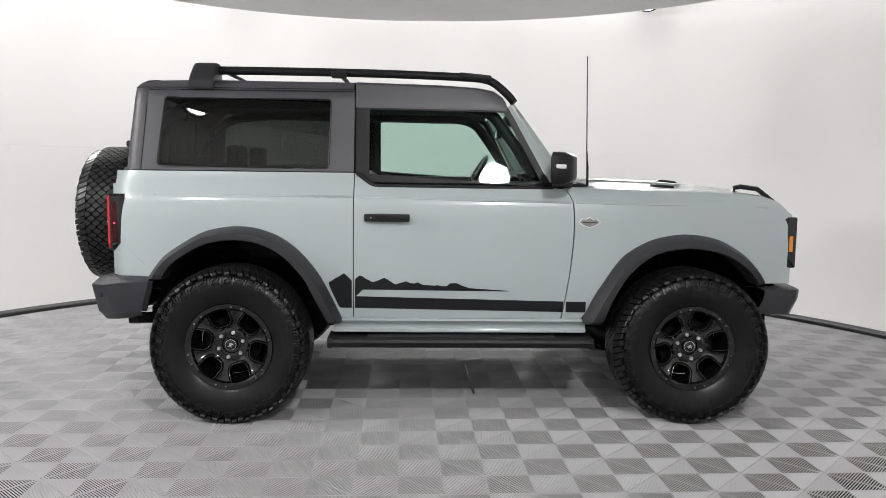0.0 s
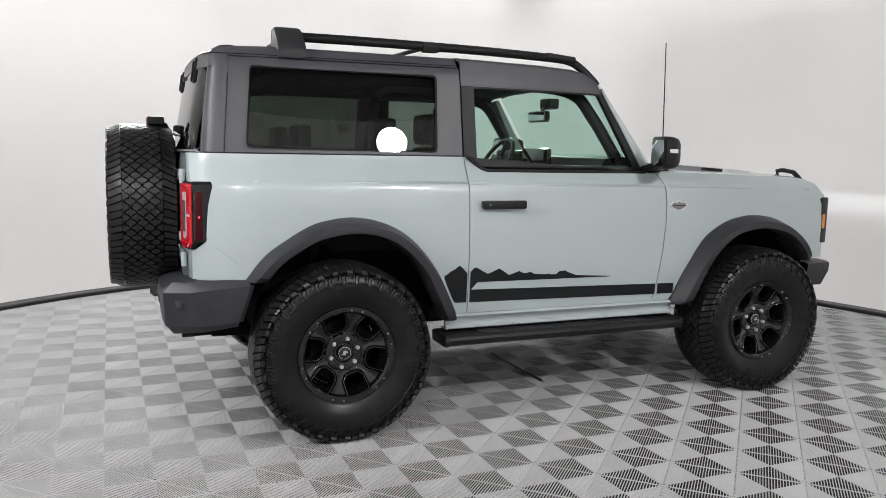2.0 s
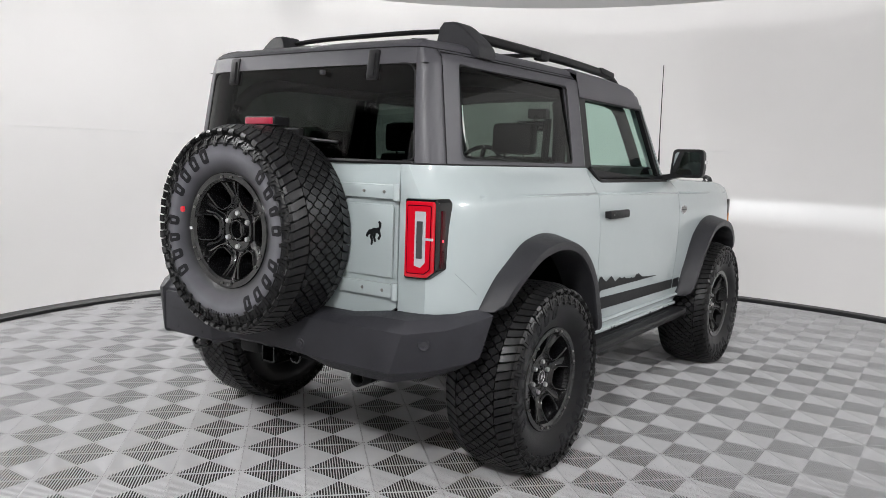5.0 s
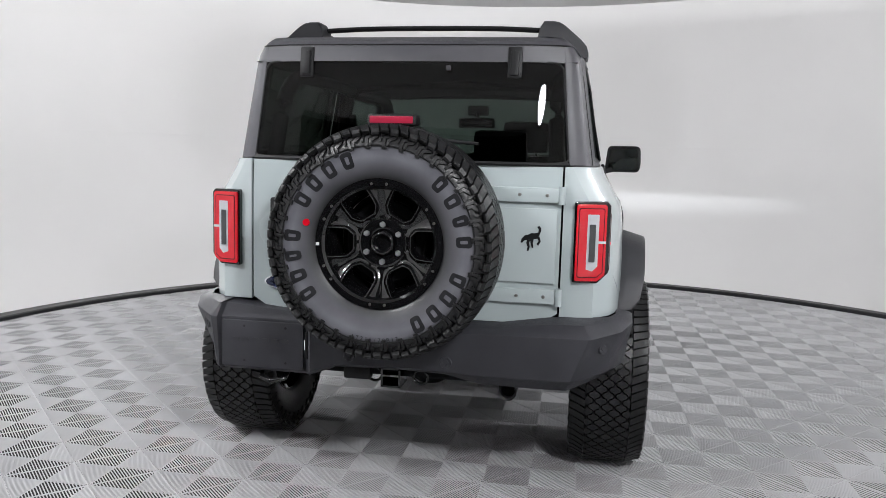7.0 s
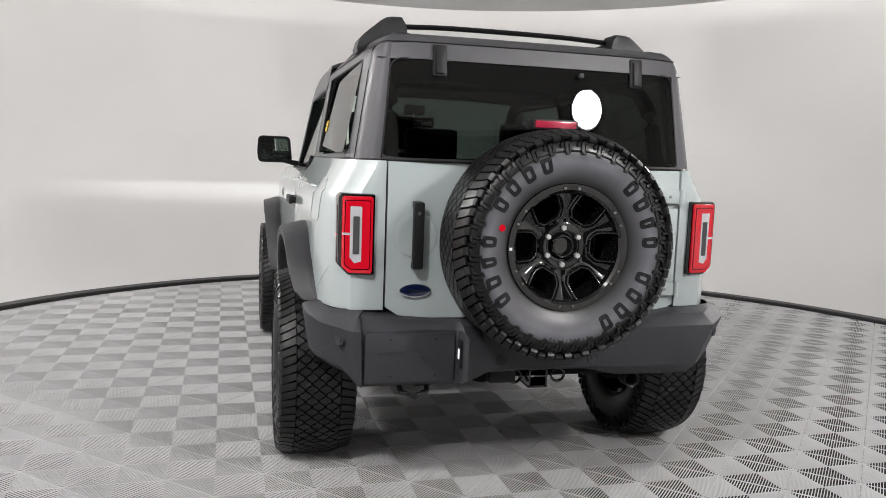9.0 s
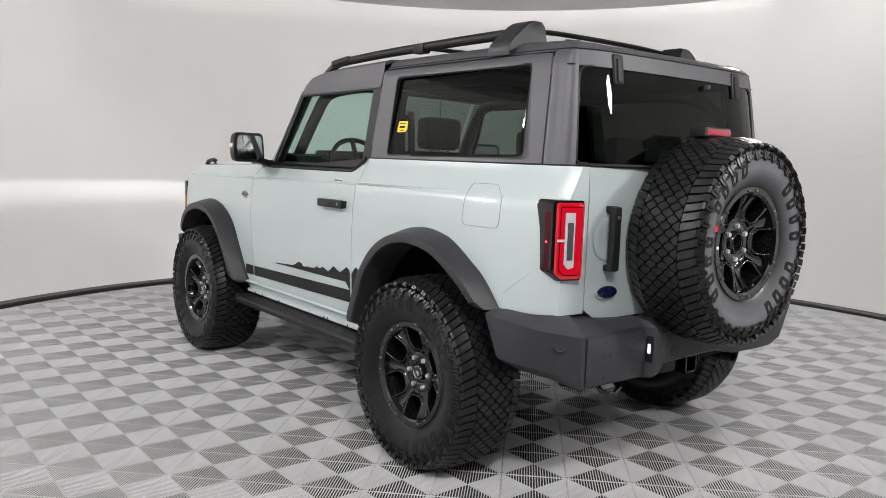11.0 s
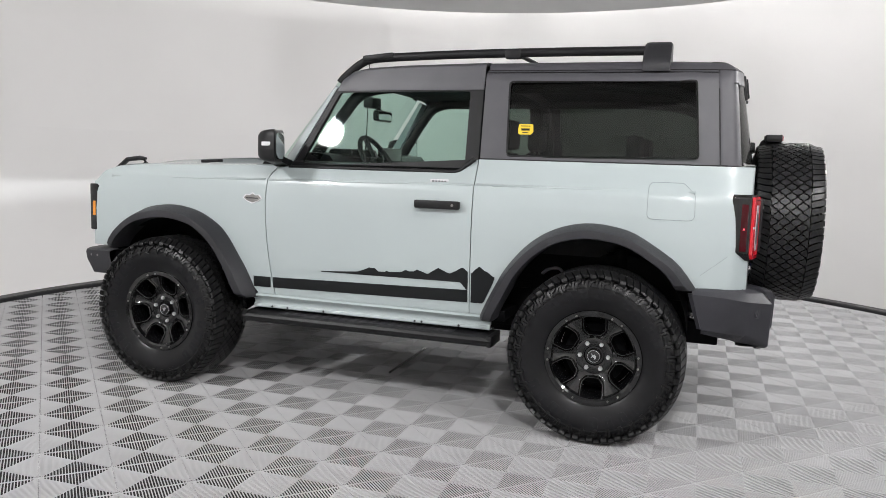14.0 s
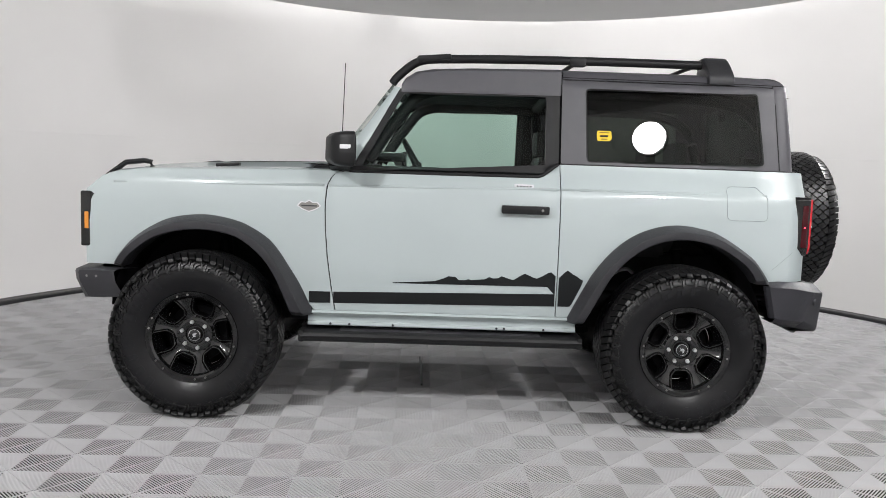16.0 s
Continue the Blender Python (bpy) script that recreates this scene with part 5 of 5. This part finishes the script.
    part("mirror_base", sheet([[(0.38, s * 0.792, 1.298), (0.55, s * 0.79, 1.298), (0.70, s * 0.775, 1.310)], [(0.42, s * 0.800, 1.330), (0.56, s * 0.80, 1.330), (0.69, s * 0.78, 1.322)], [(0.44, s * 0.76, 1.345), (0.56, s * 0.74, 1.345), (0.68, s * 0.72, 1.330)]]), M["black"], car)
    # step
    step = part("side_step", sheet([[(x, s * y, z) for x in (-0.745, -0.735, 0.725, 0.735)] for y, z in ((0.730, 0.454), (0.745, 0.466), (0.900, 0.462), (0.925, 0.454), (0.932, 0.440), (0.925, 0.415), (0.90, 0.405), (0.74, 0.412))], None, close_u=True), M["black"], car, "black side step under the doors", 35)
    for k in range(5):
        part("step_rib", box((0.0, s * (0.775 + 0.027 * k), 0.4660 - 0.0008 * k), (1.06, 0.010, 0.006), 0.002), M["flare"], step)
    for x in (-0.735, 0.725):
        part("step_end", box((x, s * 0.835, 0.436), (0.03, 0.19, 0.062), 0.012), M["black"], step)
    for x in (-0.40, 0.40):
        part("step_bracket", box((x, s * 0.72, 0.475), (0.07, 0.12, 0.035), 0.006), M["under"], step)
    for x in (-0.55, -0.34, -0.30, 0.25, 0.48, 0.58):
        part("rocker_bolt", lathe([(0.0, 0.003), (0.006, 0.002), (0.007, -0.002)], 10, "y", False, (x, s * 0.8635, 0.4945)), M["black"], car)

# keypad, fuel flap and hang tag on the driver's side
pad = part("keypad", box((-0.415, side_y(-0.415, 1.250) + 0.001, 1.252), (0.104, 0.006, 0.022), 0.003), M["clear_lens"], car, "grey door keypad with five dark buttons")
for k in range(5):
    part("keypad_button", box((-0.415 - 0.034 + 0.017 * k, side_y(-0.415, 1.250) + 0.0035, 1.252), (0.009, 0.005, 0.008), 0.002), M["black"], pad)
flap = rounded([(-1.484, 1.112), (-1.484, 1.288), (-1.645, 1.288), (-1.700, 1.235), (-1.704, 1.112)], [0.03, 0.03, 0.025, 0.025, 0.03], 5)
flap = [(lerp(a[0], b[0], f / 6), lerp(a[1], b[1], f / 6)) for a, b in zip(flap, flap[1:] + flap[:1]) for f in range(6)]
part("fuel_flap", tube([(x, side_y(x, z) + 0.0008, z) for x, z in flap + flap[:1]], 0.0012, 6), M["seam"], car, "fuel flap outline")
tag = part("hang_tag", prism(rounded([(-0.872, 1.506), (-0.806, 1.506), (-0.803, 1.532), (-0.806, 1.560), (-0.880, 1.560), (-0.884, 1.521)], 0.008, 3), lambda u, v, d: (u, 0.7755 - 0.21 * (v - 1.40) + d, v), 0.0, 0.002), M["yellow"], car, "yellow card with dark print on the quarter window", 0)
for z, w, h in ((1.550, 0.050, 0.004), (1.532, 0.044, 0.011), (1.516, 0.032, 0.004)):
    part("plain_bar", box((-0.842, 0.7785 - 0.21 * (z - 1.40), z), (w, 0.002, h)), M["black"], tag)

# ---- front end ----
for s in (-1, 1):
    head = part("headlamp", box((1.832, s * 0.700, 1.008), (0.052, 0.285, 0.290), 0.015), M["gloss_black"], car, "headlamp in a black surround with an amber side lamp")
    part("lamp_surround", box((1.866, s * 0.832, 1.008), (0.056, 0.030, 0.290), 0.010), M["gloss_black"], head)
    # added plate, never in view, that trims the beam to a level top
    part("lamp_visor", box((1.888, s * 0.69, 1.0365), (0.004, 0.21, 0.060)), M["black"], head)
    part("side_marker", box((1.862, s * 0.842, 1.000), (0.022, 0.016, 0.090), 0.005), M["amber"], head, "lit amber side lamp")
    sight = part("bonnet_rail", tube([(1.560, s * 0.735, 1.286), (1.565, s * 0.735, 1.312), (1.600, s * 0.735, 1.318), (1.700, s * 0.730, 1.306), (1.790, s * 0.725, 1.240), (1.862, s * 0.720, 1.168)], 0.018, 8, 0.8), M["black"], car, "black bonnet corner bracket")
    part("bonnet_vent", box((1.20, s * 0.56, 1.312), (0.13, 0.05, 0.018), 0.005, Matrix.Rotation(radians(4), 4, "Y")), M["black"], car)
part("grille", box((1.852, 0, 1.012), (0.05, 1.12, 0.22), 0.02), M["black"], car, "black grille")
rows = []
for x, y in [(1.70, 0.905), (1.80, 0.908), (1.885, 0.898), (1.922, 0.85), (1.942, 0.70), (1.955, 0.4), (1.955, 0.0), (1.955, -0.4), (1.942, -0.70), (1.922, -0.85), (1.885, -0.898), (1.80, -0.908), (1.70, -0.905)]:
    k = abs(y)
    low = interp([(0.5, 0.55), (0.8, 0.57), (0.92, 0.60)], k)
    rows.append([(x - 0.10, y * 0.90, 0.754), (x - 0.02, y * 0.985, 0.752), (x - 0.004, y, 0.744), (x, y, 0.730), (x - 0.006, y, 0.690), (x - 0.045, y * 0.985, low + 0.010), (x - 0.12, y * 0.93, low)])
fb = part("front_bumper", sheet(rows), M["flare"], car, "dark grey front bumper", 35)
for s in (-1, 1):
    for x in (1.79, 1.84):
        part("bumper_bolt", lathe([(0.0, 0.003), (0.007, 0.002), (0.008, -0.003)], 10, "y", False, (x, s * interp([(1.78, 0.907), (1.885, 0.897)], x), 0.715)), M["steel"], fb)
part("fascia", sheet([[(1.868, y, z) for y in np.linspace(-0.80, 0.80, 7)] for z in (0.78, 0.82, 0.86)], (-0.02, 0, 0)), M["paint"], car)
part("cowl", sheet([[(0.56, y, 1.318), (0.62, y, 1.332), (0.70, y, 1.336), (0.76, y, 1.330)] for y in np.linspace(-0.76, 0.76, 7)]), M["black"], car)
aerial = part("aerial", tube([(0.724, -0.684, 1.30), (0.722, -0.684, 1.42), (0.715, -0.684, 1.52), (0.702, -0.684, 2.045)], [0.008, 0.007, 0.0035, 0.0028], 8), M["black"], car, "thin black aerial mast")

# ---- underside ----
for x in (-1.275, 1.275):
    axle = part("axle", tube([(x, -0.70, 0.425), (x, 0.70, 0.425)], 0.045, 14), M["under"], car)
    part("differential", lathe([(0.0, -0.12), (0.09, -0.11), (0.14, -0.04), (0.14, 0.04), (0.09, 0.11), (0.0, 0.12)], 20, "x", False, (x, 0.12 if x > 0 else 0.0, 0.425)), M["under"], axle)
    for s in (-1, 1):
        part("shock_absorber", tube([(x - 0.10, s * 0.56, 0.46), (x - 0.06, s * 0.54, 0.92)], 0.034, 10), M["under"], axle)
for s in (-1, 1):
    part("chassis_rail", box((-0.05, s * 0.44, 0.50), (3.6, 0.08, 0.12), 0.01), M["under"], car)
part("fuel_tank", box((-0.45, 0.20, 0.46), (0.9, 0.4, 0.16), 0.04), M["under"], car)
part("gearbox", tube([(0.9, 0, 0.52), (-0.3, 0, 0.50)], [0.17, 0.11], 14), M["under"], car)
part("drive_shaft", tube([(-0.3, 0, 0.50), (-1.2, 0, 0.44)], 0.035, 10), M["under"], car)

part("spring_bracket", tube(spline([(-1.06, 0.66, 0.790), (-1.03, 0.67, 0.812), (-0.98, 0.68, 0.805), (-0.95, 0.67, 0.780)], 4), 0.014, 10, 0.6), M["nut"], car, "bright metal bracket in the wheel arch")

# ---- cabin ----
for y in (-0.38, 0.38):
    seat = part("front_seat", sheet([[(x, y + dy * w, z) for dy in (-1, -0.8, 0, 0.8, 1)] for x, z, w in ((-0.02, 0.78, 0.25), (0.0, 0.86, 0.26), (-0.15, 0.89, 0.26), (-0.42, 0.86, 0.26), (-0.50, 0.95, 0.26), (-0.585, 1.20, 0.25), (-0.62, 1.38, 0.22), (-0.635, 1.42, 0.17), (-0.68, 1.41, 0.16), (-0.70, 1.2, 0.22), (-0.62, 0.8, 0.22))], None, close_u=True), M["seat"], car, "black front seat", 60)
    part("headrest", box((-0.66, y, 1.515), (0.09, 0.25, 0.17), 0.035), M["seat"], seat)
    for dy in (-0.06, 0.06):
        part("headrest_post", tube([(-0.66, y + dy, 1.40), (-0.66, y + dy, 1.46)], 0.007, 8), M["steel"], seat)
bench = part("rear_seat", box((-1.28, 0, 1.13), (0.16, 1.10, 0.46), 0.05, Matrix.Rotation(radians(-12), 4, "Y")), M["seat"], car, "black rear seat back")
part("seat_cushion", box((-1.06, 0, 0.90), (0.42, 1.10, 0.14), 0.04), M["seat"], bench)
for y in (-0.32, 0.32):
    part("headrest", box((-1.36, y, 1.45), (0.08, 0.25, 0.15), 0.03), M["seat"], bench)
    part("headrest_post", tube([(-1.34, y, 1.34), (-1.36, y, 1.40)], 0.008, 8), M["steel"], bench)
dash = part("dashboard", sheet([[(x, y, z) for y in (-0.74, -0.4, 0, 0.4, 0.74)] for x, z in ((0.58, 1.315), (0.50, 1.365), (0.40, 1.385), (0.29, 1.372), (0.25, 1.32), (0.26, 1.05), (0.35, 0.90), (0.6, 0.90))]), M["trim_grey"], car, "grey dashboard", 40)
part("instrument_hood", box((0.31, 0.38, 1.385), (0.16, 0.36, 0.05), 0.02), M["black"], dash)
part("centre_screen", box((0.24, -0.02, 1.345), (0.03, 0.34, 0.16), 0.01), M["gloss_black"], dash)
for y in (-0.66, 0.66):
    part("air_vent", box((0.25, y, 1.29), (0.03, 0.11, 0.07), 0.01), M["black"], dash)
tilt = Matrix.Rotation(radians(-59), 4, "Y")
ring = [Vector((0.185 * math.cos(a), 0.185 * math.sin(a), 0)) for a in np.linspace(0, 2 * math.pi, 33)]
bm = bmesh.new()
add_tube(bm, [tilt @ p + Vector((0.14, 0.38, 1.322)) for p in ring], 0.015, 10)
for a in (0, math.pi, -math.pi / 2):
    add_tube(bm, [tilt @ Vector((0.04 * math.cos(a), 0.04 * math.sin(a), -0.01)) + Vector((0.14, 0.38, 1.322)), tilt @ Vector((0.18 * math.cos(a), 0.18 * math.sin(a), 0)) + Vector((0.14, 0.38, 1.322))], 0.016, 8)
add_box(bm, (0.155, 0.38, 1.315), (0.05, 0.12, 0.10), 0.015)
wheel_s = part("steering_wheel", bm, M["black"], car, "black steering wheel")
part("steering_column", tube([(0.155, 0.38, 1.315), (0.36, 0.38, 1.20)], 0.04, 10), M["black"], wheel_s)
inner_mirror = part("inner_mirror", box((0.275, 0.03, 1.628), (0.035, 0.25, 0.072), 0.020), M["black"], car, "rear-view mirror behind the windscreen")
part("mirror_stem", tube([(0.285, 0.03, 1.65), (0.35, 0.03, 1.72)], 0.014, 8), M["black"], inner_mirror)
part("mirror_face", box((0.2565, 0.03, 1.628), (0.004, 0.215, 0.050), 0.001), M["mirror"], inner_mirror)
part("camera_pod", box((0.35, 0.03, 1.712), (0.07, 0.14, 0.07), 0.015), M["black"], inner_mirror)
part("headliner", sheet([[(x, y, 1.815 if abs(y) < 0.55 else 1.775) for y in (-0.665, -0.55, 0, 0.55, 0.665)] for x in (-1.86, -0.6, 0.20)]), M["headliner"], car)
for s in (-1, 1):
    bar = part("roll_bar", tube(spline([(-0.70, s * 0.665, 1.25), (-0.67, s * 0.655, 1.55), (-0.655, s * 0.62, 1.73), (-0.65, s * 0.50, 1.785), (-0.65, 0.0, 1.80)], 5), 0.036, 10), M["black"], car)
    part("roll_bar_rail", tube(spline([(-0.66, s * 0.615, 1.755), (-0.2, s * 0.615, 1.765), (0.12, s * 0.615, 1.735), (0.26, s * 0.63, 1.60), (0.42, s * 0.66, 1.36)], 5), 0.034, 10), M["black"], bar)
    part("roll_bar_rear", tube(spline([(-0.66, s * 0.615, 1.755), (-1.4, s * 0.60, 1.755), (-1.70, s * 0.59, 1.66), (-1.82, s * 0.60, 1.36)], 5), 0.034, 10), M["black"], bar)
    part("belt_strap", tube([(-0.70, s * 0.60, 1.62), (-0.70, s * 0.57, 1.1)], 0.022, 8, 0.2), M["seat"], bar)
    part("door_card", box((0.0, s * 0.735, 1.125), (1.10, 0.04, 0.42), 0.015), M["trim_grey"], car)
    part("quarter_trim", box((-1.25, s * 0.675, 1.20), (1.15, 0.04, 0.40), 0.02), M["trim_grey"], car)

# ---- loose cable on the floor ----
cable = tagged(part("cable", tube(spline([(0.09, 0.26, 0.008), (0.095, 0.1, 0.008), (0.10, -0.2, 0.008), (0.107, -0.43, 0.008)], 6), 0.0075, 8), M["black"], None), "thin black cable lying on the tiles under the car", "cable")

# ---- floor tiles: ribs run square to each edge, in four triangles that meet at the tile's middle ----
TILE, TURN, OFF = 0.2842, radians(45.9), (-0.0455, -0.1017)
RIBS, RIB_H = 24, 0.0034


def tile_mesh():
    verts, faces = [], []

    def bar(p, q, half, z=0.0, h=RIB_H):
        d = Vector((q[0] - p[0], q[1] - p[1]))
        if d.length < 0.004:
            return
        d.normalize()
        nx, ny = -d.y * half, d.x * half
        k = len(verts)
        for zz in (z, z - h):
            verts.extend([(p[0] + nx, p[1] + ny, zz), (q[0] + nx, q[1] + ny, zz), (q[0] - nx, q[1] - ny, zz), (p[0] - nx, p[1] - ny, zz)])
        faces.extend([(k + 3, k + 2, k + 1, k), (k, k + 1, k + 5, k + 4), (k + 1, k + 2, k + 6, k + 5), (k + 2, k + 3, k + 7, k + 6), (k + 3, k, k + 4, k + 7)])

    step = TILE / RIBS
    h = TILE / 2
    for turn in range(4):
        c, s = math.cos(turn * math.pi / 2), math.sin(turn * math.pi / 2)
        rot = lambda x, y: (c * x - s * y, s * x + c * y)
        for k in range(RIBS):
            x = -h + (k + 0.5) * step
            bar(rot(x, -h + 0.003), rot(x, -abs(x) + 0.001), step * 0.160)
        bar(rot(-h + 0.001, -h + 0.0016), rot(h - 0.001, -h + 0.0016), 0.0009, -0.0022)
        bar(rot(-h, -h), rot(0, 0), 0.0007, -0.0016)
    return verts, faces


verts, faces = tile_mesh()
tile_me = bpy.data.meshes.new("tile")
tile_me.from_pydata(verts, [], faces)
tile_me.materials.append(M["tile"])
axis_u, axis_v = Vector((math.cos(TURN), math.sin(TURN))), Vector((-math.sin(TURN), math.cos(TURN)))
spots = []
for i in range(-20, 21):
    for j in range(-20, 21):
        p = axis_u * (OFF[0] + (i + 0.5) * TILE) + axis_v * (OFF[1] + (j + 0.5) * TILE)
        if (p - Vector(STAGE)).length < STAGE_R + 0.17:
            spots.append((p.length, p.x, p.y))
spots.sort()
rest_v, rest_f = [], []
rng = random.Random(5)
for k, (_, x, y) in enumerate(spots):
    m = Matrix.Translation((x, y, rng.uniform(-0.0008, 0.0))) @ Matrix.Rotation(TURN, 4, "Z")
    if k < 300:
        ob = new("tile", tile_me)
        ob.matrix_basis = m
        ob.parent = stage
    else:
        base = len(rest_v)
        for v in verts:
            q = m @ Vector(v)
            # cut the tile off under the edge strip
            away = Vector((q.x - STAGE[0], q.y - STAGE[1]))
            if away.length > STAGE_R + 0.04:
                away *= (STAGE_R + 0.04) / away.length
            rest_v.append((STAGE[0] + away.x, STAGE[1] + away.y, q.z))
        rest_f.extend([tuple(base + q for q in f) for f in faces])
me = bpy.data.meshes.new("outer_tiles")
me.from_pydata(rest_v, [], rest_f)
me.materials.append(M["tile"])
outer = tagged(new("outer_tiles", me), "ribbed grey plastic floor tiles", kind="stuff")
outer.parent = stage
